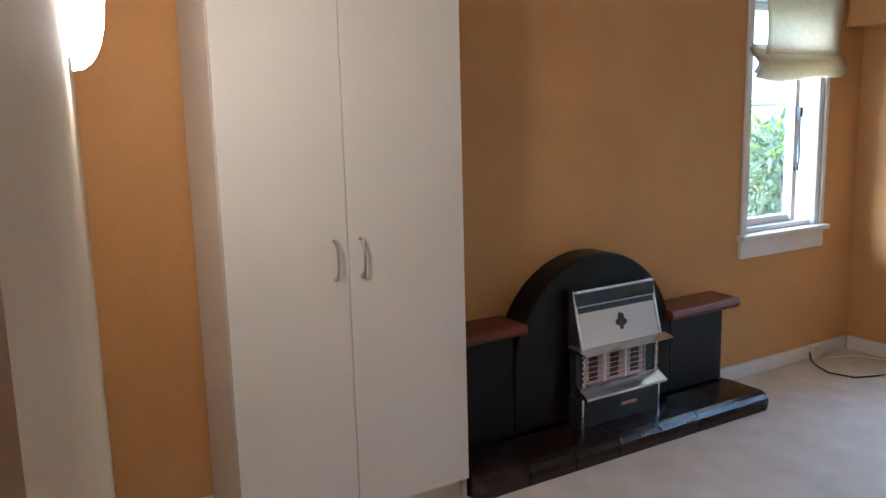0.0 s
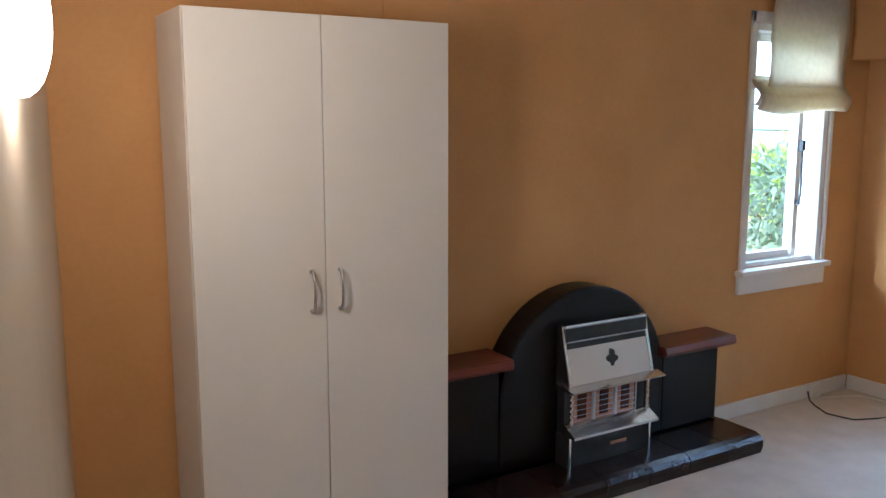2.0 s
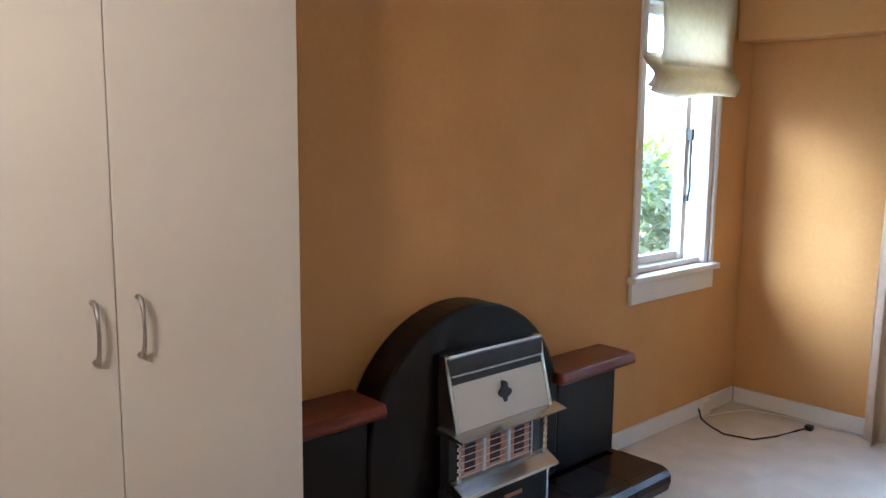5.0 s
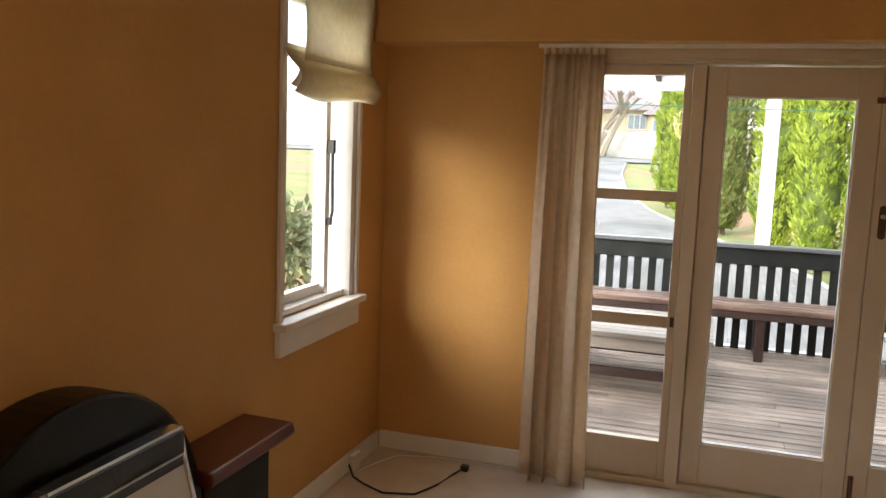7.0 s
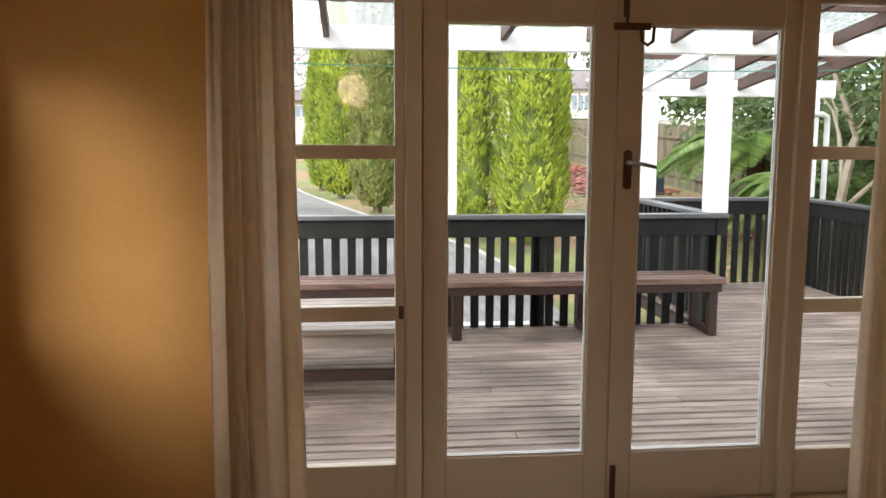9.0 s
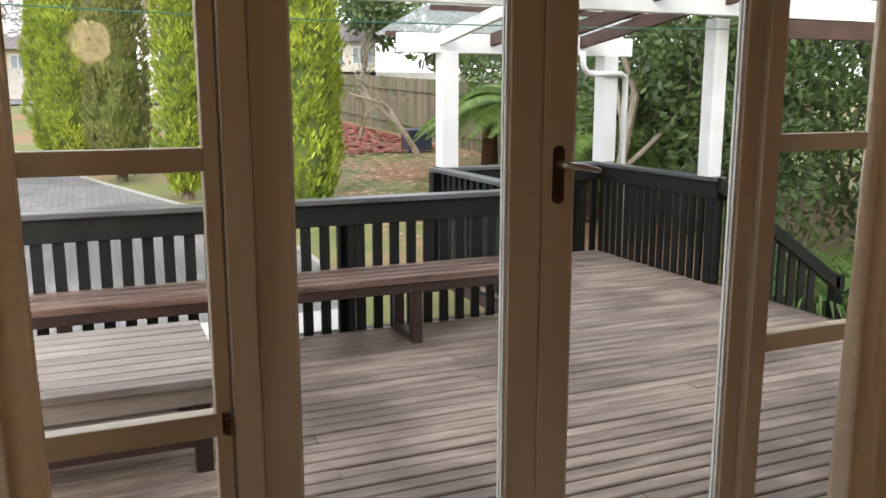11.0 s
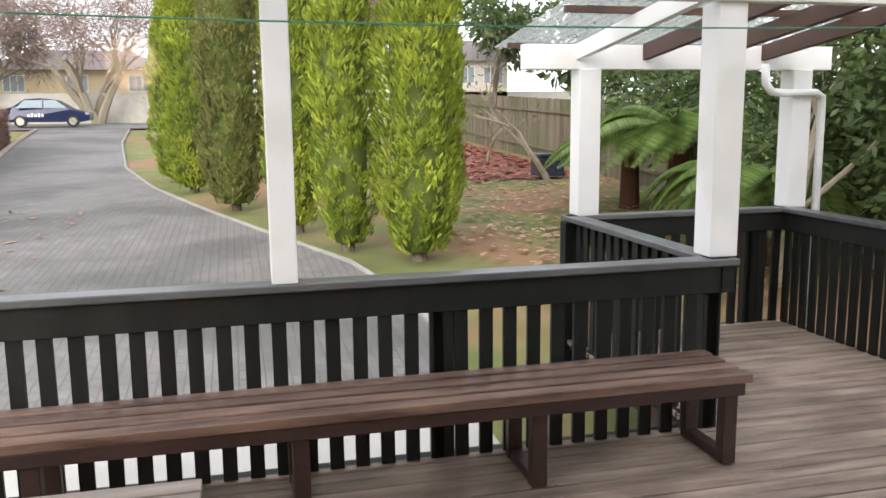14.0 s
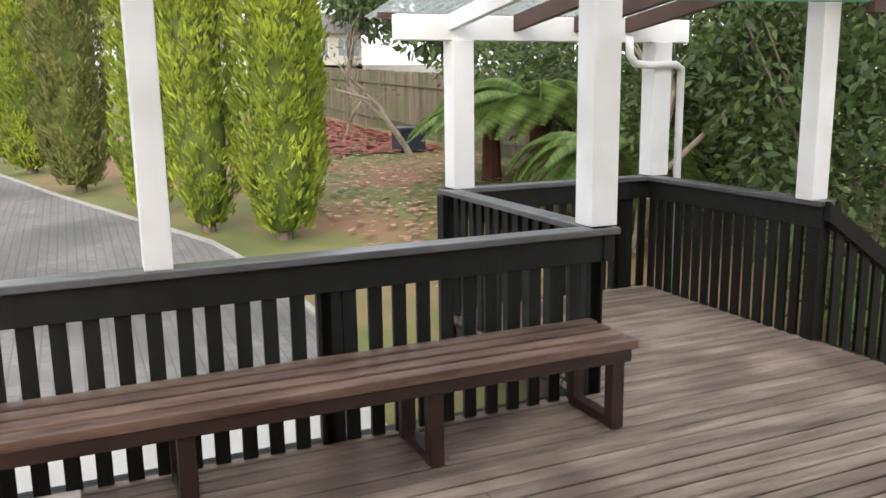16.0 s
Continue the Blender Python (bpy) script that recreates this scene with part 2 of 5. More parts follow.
NAVY_POT = mat("navy_glazed_pot", (0.014, 0.02, 0.035), (0.03, 0.04, 0.06), 0.4, 8, 0.1)
HOUSE_YELLOW = mat("pale_yellow_render", (0.62, 0.52, 0.33), (0.68, 0.58, 0.4), 0.8, 2, 0.1)
HOUSE_ROOF = mat("grey_roof_tiles", (0.16, 0.13, 0.13), (0.24, 0.20, 0.19), 0.7, 4, 0.3)
GREEN_CORD = mat("green_cord", (0.03, 0.16, 0.10), (0.05, 0.22, 0.14), 0.6, 20, 0.1)
TERRACOTTA = mat("terracotta", (0.36, 0.14, 0.08), (0.46, 0.20, 0.12), 0.8, 10, 0.2)
GLASS = glass_mat("window_glass", (0.97, 0.985, 0.98))


# ---- mesh helpers ----
class Shape:
    """Collects faces for one mesh."""

    def __init__(self):
        self.v, self.f = [], []

    def add(self, verts, faces):
        k = len(self.v)
        self.v += [tuple(p) for p in verts]
        self.f += [tuple(i + k for i in q) for q in faces]
        return self

    def box(self, x0, y0, z0, x1, y1, z1, m=None):
        c = [(x, y, z) for z in (z0, z1) for y in (y0, y1) for x in (x0, x1)]
        if m is not None:
            c = [m @ Vector(p) for p in c]
        return self.add(c, [(0, 2, 3, 1), (4, 5, 7, 6), (0, 1, 5, 4), (2, 6, 7, 3), (0, 4, 6, 2), (1, 3, 7, 5)])

    def tube(self, path, radii, sides=8):
        pts = [Vector(p) for p in path]
        rings = []
        for i, p in enumerate(pts):
            d = (pts[min(i + 1, len(pts) - 1)] - pts[max(i - 1, 0)]).normalized()
            a = d.orthogonal().normalized()
            b = d.cross(a)
            r = radii[i] if isinstance(radii, (list, tuple)) else radii
            rings.append([p + r * (a * math.cos(2 * math.pi * k / sides) + b * math.sin(2 * math.pi * k / sides)) for k in range(sides)])
        # keep the rings from twisting
        for i in range(1, len(rings)):
            ref, best = rings[i - 1][0], None
            best = min(range(sides), key=lambda k: (rings[i][k] - ref).length)
            rings[i] = rings[i][best:] + rings[i][:best]
        vs = [q for r in rings for q in r]
        fs = [(i * sides + k, i * sides + (k + 1) % sides, (i + 1) * sides + (k + 1) % sides, (i + 1) * sides + k)
              for i in range(len(rings) - 1) for k in range(sides)]
        fs += [tuple(range(sides))[::-1], tuple(range((len(rings) - 1) * sides, len(rings) * sides))]
        return self.add(vs, fs)

    def prism(self, outline, y0, y1, axis="y"):
        """An outline in two coordinates, pushed along an axis."""
        n = len(outline)
        put = {"y": lambda a, b, c: (a, c, b), "x": lambda a, b, c: (c, a, b), "z": lambda a, b, c: (a, b, c)}[axis]
        vs = [put(a, b, y0) for a, b in outline] + [put(a, b, y1) for a, b in outline]
        fs = [(i, (i + 1) % n, n + (i + 1) % n, n + i) for i in range(n)] + [tuple(range(n))[::-1], tuple(range(n, 2 * n))]
        return self.add(vs, fs)

    def mesh(self, name, material, smooth=False):
        me = bpy.data.meshes.new(name)
        me.from_pydata(self.v, [], self.f)
        bm = bmesh.new()
        bm.from_mesh(me)
        if len(self.f) < 20000:
            bmesh.ops.recalc_face_normals(bm, faces=bm.faces)
        bm.to_mesh(me)
        bm.free()
        me.materials.append(material)
        if smooth:
            me.polygons.foreach_set("use_smooth", [True] * len(me.polygons))
        return me


SHIFT = Vector((0, 0, 0))


def part(name, shape, material, parent=None, label="", bevel=0.0, smooth=False, kind=""):
    """One mesh object, under a thing or a part where a parent is given."""
    ob = new(name, shape.mesh(name, material, smooth))
    if parent is not None:
        ob.parent = parent
    else:
        ob.location = SHIFT
    if bevel:
        b = ob.modifiers.new("bevel", "BEVEL")
        b.width, b.segments, b.limit_method = bevel, 2, "ANGLE"
    return tagged(ob, label, kind=kind)


def thing(name, at, label, category, group="", kind=""):
    ob = new(name)
    ob.location = Vector(at) + SHIFT
    return tagged(ob, label, category, group, kind)


def box(x0, y0, z0, x1, y1, z1):
    return Shape().box(x0, y0, z0, x1, y1, z1)


def setting(name, shape, material, label, category, bevel=0.0):
    return tagged(part(name, shape, material, None, label, bevel), category=category, kind="structure")


# ---- the room ----
FLOOR = -0.02
CEILING = 2.45
setting("floor", box(-5.8, -4.6, -0.2, 0.02, 0.4, FLOOR), CARPET, "beige cut-pile carpet floor of the room", "floor")
setting("ceiling", box(-5.8, -4.6, CEILING, 0.14, 0.5, CEILING + 0.12), CEIL, "plain cream painted ceiling", "ceiling")
# fireplace wall, with the window's opening
wa = Shape()
wa.box(-3.30, 0.0, -0.2, -1.06, 0.16, CEILING)
wa.box(-0.36, 0.0, -0.2, 0.14, 0.16, CEILING)
wa.box(-1.06, 0.0, -0.2, -0.36, 0.16, 0.84)
wa.box(-1.06, 0.0, 2.2, -0.36, 0.16, CEILING)
setting("wall_north", wa, WALL, "ochre sponge-painted plaster wall with fireplace and window", "wall")
wal = Shape()
wal.box(-5.0, 0.0, -0.2, -3.302, 0.16, CEILING)
setting("wall_alcove", wal, WALL, "ochre sponge-painted wall behind the wardrobe", "wall")
# left wall, slightly skewed, with a lamp on it
wl = Shape()
wl.prism([(-4.56, -0.004), (-5.00, -2.88), (-5.15, -2.88), (-4.71, -0.004)], -0.2, CEILING, "z")
setting("wall_west", wl, CREAM_WALL, "cream painted plaster wall beside the wardrobe", "wall")
wb = Shape()
wb.box(-5.82, -2.88, -0.2, -5.16, -2.73, CEILING).box(-5.95, -4.6, -0.2, -5.82, -2.73, CEILING).box(-5.95, -4.75, -0.2, 0.14, -4.602, CEILING)
setting("wall_south", wb, WALL, "ochre painted wall that closes the room", "wall")
# door wall
DY0, DY1 = -0.93, -3.47
we = Shape()
we.box(0.0, DY0, -0.2, 0.14, -0.002, CEILING).box(0.0, -4.6, -0.2, 0.14, DY1, CEILING).box(0.0, DY1, 2.03, 0.14, DY0, CEILING)
setting("wall_east", we, WALL, "ochre painted wall round the french doors", "wall")
setting("bulkhead", box(-0.19, -4.6, 2.03, -0.002, -0.002, CEILING - 0.002), WALL, "ochre painted boxed bulkhead above the french doors", "bulkhead", 0.008)
bb = Shape()
bb.box(-1.36, -0.018, FLOOR, -0.018, -0.001, 0.07)
setting("baseboard", bb, WHITE, "white painted timber baseboard along the window wall", "baseboard", 0.005)
setting("baseboard", box(-0.018, DY0 + 0.03, FLOOR, -0.001, -0.019, 0.07), WHITE, "white painted timber baseboard beside the curtain", "baseboard", 0.005)
setting("baseboard", box(-4.55, -0.018, FLOOR, -4.16, -0.001, 0.12), WHITE, "white painted timber baseboard beside the wardrobe", "baseboard", 0.005)

# ---- wall lamp ----
lamp = thing("wall_lamp", (-4.757, -1.28, 1.87), "white glass half-shell wall lamp, switched on", "lamp")
lamp.rotation_euler = (0, 0, radians(-8.5))
sh = Shape()
rows_n, cols_n = 14, 16
vs, fs = [], []
for i in range(rows_n + 1):
    a = -math.pi / 2 + math.pi * i / rows_n
    for j in range(cols_n + 1):
        b = -math.pi / 2 + math.pi * j / cols_n
        vs.append((0.012 + 0.072 * max(0.0, math.cos(a)) ** 0.8 * math.cos(b), 0.14 * math.cos(a) * math.sin(b), 0.15 * math.sin(a)))
for i in range(rows_n):
    for j in range(cols_n):
        k = i * (cols_n + 1) + j
        fs.append((k, k + 1, k + cols_n + 2, k + cols_n + 1))
sh.add(vs, fs)
glow = bpy.data.materials.new("lit_opal_glass")
glow.use_nodes = True
gb = glow.node_tree.nodes["Principled BSDF"]
gb.inputs["Base Color"].default_value = (0.9, 0.88, 0.82, 1)
gb.inputs["Emission Color"].default_value, gb.inputs["Emission Strength"].default_value = (1.0, 0.67, 0.40, 1), 11.5
part("shade", sh, glow, lamp, "glowing opal glass shade", smooth=True)
part("back_plate", box(-0.002, -0.05, -0.12, 0.010, 0.05, 0.12), BRONZE, lamp, "dark metal back plate")

# ---- wardrobe ----
WX0, WX1, WY, WZ = -4.20, -3.225, -0.385, 2.035
wd = thing("wardrobe", ((WX0 + WX1) / 2, WY, FLOOR), "tall white laminate two-door wardrobe standing beside the fireplace", "wardrobe")


def under(ob, parent):
    ob.matrix_parent_inverse = Matrix.Translation(parent.location - SHIFT).inverted()
    return ob


wmid = -3.735
for nm, c in (("side_panel", (WX0, WY + 0.02, FLOOR, WX0 + 0.018, -0.02, WZ)), ("side_panel", (WX1 - 0.018, WY + 0.02, FLOOR, WX1, -0.02, WZ)),
              ("top_panel", (WX0 + 0.018, WY + 0.02, WZ - 0.018, WX1 - 0.018, -0.02, WZ)), ("back_panel", (WX0 + 0.018, -0.035, FLOOR, WX1 - 0.018, -0.02, WZ - 0.018)),
              ("plinth", (WX0 + 0.018, WY + 0.05, FLOOR, WX1 - 0.018, WY + 0.066, 0.07)), ("bottom_panel", (WX0 + 0.018, WY + 0.02, 0.07, WX1 - 0.018, -0.035, 0.088))):
    under(part(nm, box(*c), LAMINATE, wd), wd)
for x0, x1, hx in ((WX0 + 0.001, wmid - 0.0015, wmid - 0.055), (wmid + 0.0015, WX1 - 0.001, wmid + 0.052)):
    d = under(part("door", box(x0, WY, 0.075, x1, WY + 0.018, WZ - 0.002), LAMINATE, wd, bevel=0.0015), wd)
    h = Shape()
    h.tube([(hx, WY + 0.002, 1.15), (hx, WY - 0.02, 1.147), (hx, WY - 0.032, 1.115), (hx, WY - 0.034, 1.075), (hx, WY - 0.030, 1.035), (hx, WY - 0.02, 1.01), (hx, WY + 0.002, 1.007)],
           [0.0075, 0.007, 0.0055, 0.005, 0.0055, 0.007, 0.0075], 8)
    ho = part("handle", h, STEEL, d, "curved brushed nickel handle", smooth=True)

# ---- fireplace ----
fp = thing("fireplace", (-2.3, 0, FLOOR), "low black tiled fireplace surround with arched centre and red-brown mantel shelves", "fireplace")
FY = -0.15
AC, AR, AZ = -2.305, 0.507, 0.395
arch = [(AC - AR, 0.09)] + [(AC - AR * math.cos(math.pi * k / 32), AZ + AR * math.sin(math.pi * k / 32)) for k in range(33)] + [(AC + AR, 0.09)]
under(part("arch", Shape().prism(arch, FY - 0.004, -0.001), BLACK_TILE, fp, "black tiled semicircular arch", bevel=0.012), fp)
for x0, x1, top in ((-3.215, AC - AR - 0.002, 0.577), (AC + AR + 0.002, -1.39, 0.492)):
    under(part("side_pier", box(x0, FY, 0.09, x1, -0.001, top), BLACK_TILE, fp, bevel=0.006), fp)
for x0, x1, up in ((-3.215, -2.775, 0.085), (-1.84, -1.32, 0.0)):
    s = Shape()
    s.prism([(FY - 0.055, 0.497 + up), (FY - 0.065, 0.515 + up), (FY - 0.055, 0.548 + up), (-0.001, 0.552 + up), (-0.001, 0.494 + up)], x0, x1, "x")
    under(part("mantel_shelf", s, MAHOGANY, fp, "red-brown stained timber mantel shelf", bevel=0.006), fp)
hs = under(part("hearth", box(-3.215, -0.36, FLOOR, -1.40, -0.002, 0.062), BLACK_TILE, fp, "black hearth slab"), fp)
hx = -3.215
tile_w = 0.265
while hx < -1.42:
    x1 = min(hx + tile_w, -1.335)
    prof = [(-0.355, FLOOR), (-0.435, FLOOR), (-0.447, 0.02), (-0.445, 0.05), (-0.428, 0.072), (-0.40, 0.082), (-0.355, 0.084)]
    under(part("edge_tile", Shape().prism(prof, hx + 0.003, x1 - 0.003, "x"), HEARTH_TILE, fp, smooth=False), fp)
    under(part("hearth_tile", box(hx + 0.003, -0.352, 0.064, x1 - 0.003, -0.175, 0.083), HEARTH_TILE, fp), fp)
    hx += tile_w
for y0, y1 in ((-0.352, -0.25), (-0.245, -0.13), (-0.125, -0.003)):
    prof = [(-1.41, FLOOR), (-1.41, 0.083), (-1.365, 0.08), (-1.338, 0.06), (-1.33, 0.02), (-1.335, FLOOR)]
    under(part("edge_tile", Shape().prism(prof, y0, y1, "y"), HEARTH_TILE, fp), fp)

# ---- gas heater ----
ht = thing("gas_heater", (-2.2, -0.25, 0.084), "old beige enamel and chrome gas heater on the hearth", "heater")
HX0, HX1 = -2.51, -1.985
HB, HF = -0.172, -0.245
mid = (HX0 + HX1) / 2
under(part("case", box(HX0 + 0.012, HB - 0.001, 0.10, HX1 - 0.012, HB - 0.05, 0.735), BLACK, ht, "black steel case"), ht)
# sloping front panel: top further back
fr = Shape().prism([(HF + 0.028, 0.655), (HF - 0.025, 0.475), (HF + 0.01, 0.475), (HF + 0.06, 0.655)], HX0 + 0.008, HX1 - 0.008, "x")
under(part("front_panel", fr, ENAMEL, ht, "beige enamel front panel", bevel=0.003), ht)
top = Shape().prism([(HF + 0.045, 0.735), (HF + 0.028, 0.657), (HF + 0.06, 0.657), (HF + 0.068, 0.735)], HX0 + 0.02, HX1 - 0.02, "x")
under(part("grille_back", top, BLACK, ht), ht)
for k in range(4):
    z = 0.668 + 0.018 * k
    under(part("grille_bar", box(HX0 + 0.02, HF + 0.018 + 0.006 * k, z, HX1 - 0.02, HF + 0.04 + 0.006 * k, z + 0.006), STEEL, ht), ht)
for x0, x1 in ((HX0, HX0 + 0.018), (HX1 - 0.018, HX1)):
    s = Shape().prism([(HF + 0.035, 0.745), (HF + 0.02, 0.655), (HF - 0.03, 0.47), (HB - 0.001, 0.47), (HB - 0.001, 0.745)], x0, x1, "x")
    under(part("side_trim", s, CHROME, ht, "chrome side trim", bevel=0.003), ht)
under(part("top_trim", box(HX0 + 0.018, HF + 0.03, 0.735, HX1 - 0.018, HB - 0.002, 0.748), CHROME, ht, "chrome top trim"), ht)
under(part("hood", Shape().prism([(HF - 0.075, 0.455), (HF - 0.078, 0.462), (HF - 0.02, 0.476), (HB - 0.002, 0.476), (HB - 0.002, 0.462)], HX0 - 0.02, HX1 + 0.03, "x"), CHROME, ht, "chrome hood lip"), ht)
badge = Shape().prism([(mid + 0.012 + 0.034 * math.sin(a) * (0.75 + 0.25 * math.cos(4 * a)), 0.568 + 0.045 * math.cos(a) * (0.8 + 0.2 * math.cos(4 * a))) for a in [2 * math.pi * k / 24 for k in range(24)]], HF - 0.008, HF + 0.02)
under(part("badge", badge, BLACK, ht, "small dark shield-shaped badge"), ht)
for k in range(3):
    x0 = HX0 + 0.05 + 0.135 * k
    under(part("radiant", box(x0, HF + 0.015, 0.285, x0 + 0.118, HB - 0.06, 0.452), RADIANT, ht, "fired clay radiant"), ht)
    under(part("radiant_slot", box(x0 + 0.032, HF + 0.009, 0.30, x0 + 0.084, HF + 0.0145, 0.438), FERN_BARK, ht, "dark slotted centre"), ht)
    if k:
        under(part("divider", box(x0 - 0.017, HF + 0.0, 0.285, x0 - 0.003, HB - 0.06, 0.455), ENAMEL, ht), ht)
for j in range(6):
    z = 0.300 + 0.026 * j
    under(part("guard_wire", Shape().tube([(HX0 + 0.03, HF - 0.012, z), (HX1 - 0.10, HF - 0.012, z)], 0.0016, 5), STEEL, ht, "thin chrome guard wire"), ht)
for x in (HX0 + 0.03, HX1 - 0.10):
    under(part("guard_post", Shape().tube([(x, HF - 0.012, 0.284), (x, HF - 0.012, 0.462)], 0.004, 6), CHROME, ht), ht)
for x0 in (HX0 + 0.01, HX1 - 0.04):
    s = Shape().tube([(x0 + 0.015, HF - 0.015, 0.284 + j * 0.0135) for j in range(14)], [0.011 if j % 2 else 0.007 for j in range(14)], 8)
    under(part("spring_guard", s, CHROME, ht, "ribbed chrome guard"), ht)
tray = Shape().prism([(HF - 0.07, 0.235), (HF - 0.07, 0.247), (HF + 0.0, 0.285), (HB - 0.05, 0.285), (HB - 0.05, 0.235)], HX0 + 0.0, HX1 + 0.0, "x")
under(part("reflector_tray", tray, CHROME, ht, "scuffed chrome reflector tray"), ht)
under(part("base", box(HX0 + 0.005, HF - 0.02, 0.084, HX1 - 0.005, HB - 0.001, 0.233), BLACK, ht, "black base panel"), ht)
for x in (HX0 + 0.006, HX1 - 0.018):
    under(part("base_trim", box(x, HF - 0.026, 0.084, x + 0.012, HF - 0.021, 0.235), CHROME, ht), ht)
under(part("name_plate", box(mid + 0.0, HF - 0.024, 0.15, mid + 0.10, HF - 0.021, 0.165), RADIANT, ht, "small red plate"), ht)

# ---- window in the fireplace wall ----
win = thing("window_1", (-0.71, 0.05, 0.84), "white painted timber casement window, slightly open", "window", kind="structure")
s = Shape().box(-1.06, 0.0, 0.842, -1.02, 0.15, 2.2).box(-0.40, 0.0, 0.842, -0.36, 0.15, 2.2).box(-1.02, 0.0, 2.16, -0.40, 0.15, 2.2).box(-1.02, 0.03, 0.842, -0.40, 0.15, 0.87)
under(part("window_frame", s, WHITE, win, bevel=0.003), win)
under(part("casing", Shape().box(-1.09, -0.016, 0.845, -1.06, -0.001, 2.26).box(-0.36, -0.016, 0.845, -0.33, -0.001, 2.26).box(-1.09, -0.016, 2.2, -0.33, -0.001, 2.26), WHITE, win, bevel=0.003), win)
under(part("window_sill", box(-1.11, -0.055, 0.81, -0.315, 0.02, 0.842), WHITE, win, "white painted sill", bevel=0.006), win)
under(part("apron", box(-1.10, -0.024, 0.705, -0.335, -0.001, 0.809), WHITE, win, bevel=0.003), win)
sash = Shape()
for a in ((-1.02, 0.08, 0.872, -0.98, 0.12, 2.158), (-0.55, 0.06, 0.872, -0.505, 0.12, 2.158), (-0.98, 0.08, 0.872, -0.55, 0.12, 0.915), (-0.98, 0.08, 2.115, -0.55, 0.12, 2.158)):
    sash.box(*a)
under(part("sash", sash, WHITE, win, bevel=0.003), win)
gp = under(part("pane", box(-0.98, 0.098, 0.915, -0.55, 0.102, 2.115), GLASS, win, "clear glass"), win)
gp.visible_shadow = False
gp = under(part("pane", box(-0.505, 0.098, 0.872, -0.40, 0.102, 2.158), GLASS, win, "clear glass"), win)
gp.visible_shadow = False
st = Shape().tube([(-0.527, 0.045, 1.20), (-0.527, 0.035, 1.24), (-0.527, 0.04, 1.52), (-0.527, 0.05, 1.56)], 0.007, 6).box(-0.54, 0.03, 1.50, -0.514, 0.06, 1.56).box(-0.537, 0.04, 1.18, -0.517, 0.06, 1.21)
under(part("window_stay", st, BLACK, win, "black iron window stay"), win)

# roman blind
blind = thing("roman_blind", (-0.68, -0.05, 1.74), "cream roman blind, half raised, folds gathered at its bottom", "blind")
NX, NZ = 18, 26


def cloth(fn, nu, nv):
    s = Shape()
    s.add([fn(i / nu, j / nv) for j in range(nv + 1) for i in range(nu + 1)],
          [(j * (nu + 1) + i, j * (nu + 1) + i + 1, (j + 1) * (nu + 1) + i + 1, (j + 1) * (nu + 1) + i) for j in range(nv) for i in range(nu)])
    return s


def blind_face(u, v):
    left = -0.96 - 0.02 * (1 - v)
    x = left + (-0.30 - left) * u
    return (x, -0.05 - 0.02 * math.sin(math.pi * u) * (1 - v) - 0.006 * math.sin(v * 9 + u * 3), 1.86 + 0.56 * v)


ob = under(part("cloth", cloth(blind_face, 16, 20), BLIND, blind, smooth=True), blind)
ob.modifiers.new("thick", "SOLIDIFY").thickness = 0.003


def fold_face(u, v):
    x = -1.085 + 0.80 * u
    a = v * math.pi * 1.5
    sag = 0.02 * math.sin(math.pi * u) + 0.012 * math.sin(7 * u)
    return (x, -0.06 - 0.045 * math.sin(a) * (0.8 + 0.2 * math.sin(5 * u)), 1.735 + 0.16 * v - sag * (1 - v))


for dy, dz in ((0.0, 0.0), (0.014, 0.025)):
    ob = under(part("fold", cloth(lambda u, v: tuple(np.add(fold_face(u, v), (0.004, dy, dz))), 20, 16), BLIND, blind, "gathered cloth fold", smooth=True), blind)
    ob.modifiers.new("thick", "SOLIDIFY").thickness = 0.003
under(part("head_rail", box(-1.08, -0.05, 2.39, -0.29, -0.02, 2.44), WHITE, blind), blind)

# ---- french doors ----
LX0, LX1 = 0.045, 0.087
PZ0, PZ1 = 0.21, 1.82
fd = thing("door_frame", (0.07, -2.2, 0), "cream painted timber frame of the french doors with sidelights", "door frame", kind="structure")
s = Shape()
for y0, y1 in ((-1.46, -1.52), (-2.92, -2.98)):
    s.box(0.02, y1, -0.02, 0.14, y0, 1.955)
s.box(0.02, DY0 - 0.03, -0.02, 0.139, DY0, 1.955).box(0.02, DY1, -0.02, 0.139, DY1 + 0.03, 1.955)
under(part("jamb", s, DOOR_PAINT, fd, bevel=0.004), fd)
for y0, y1 in ((-1.555, -1.52), (-2.92, -2.885), (-2.255, -2.218)):
    under(part("door_stop", box(0.0885, y0, 0.01, 0.108, y1, 1.955), DOOR_PAINT, fd), fd)
under(part("head", box(0.015, DY1, 1.957, 0.139, DY0, 2.029), DOOR_PAINT, fd, bevel=0.004), fd)
under(part("architrave", box(-0.02, DY1 - 0.08, 1.975, 0.013, DY0 + 0.06, 2.028), DOOR_PAINT, fd, bevel=0.006), fd)
under(part("threshold", box(0.022, DY1, -0.05, 0.165, DY0, 0.008), DOOR_PAINT, fd, "cream painted timber threshold", bevel=0.006), fd)


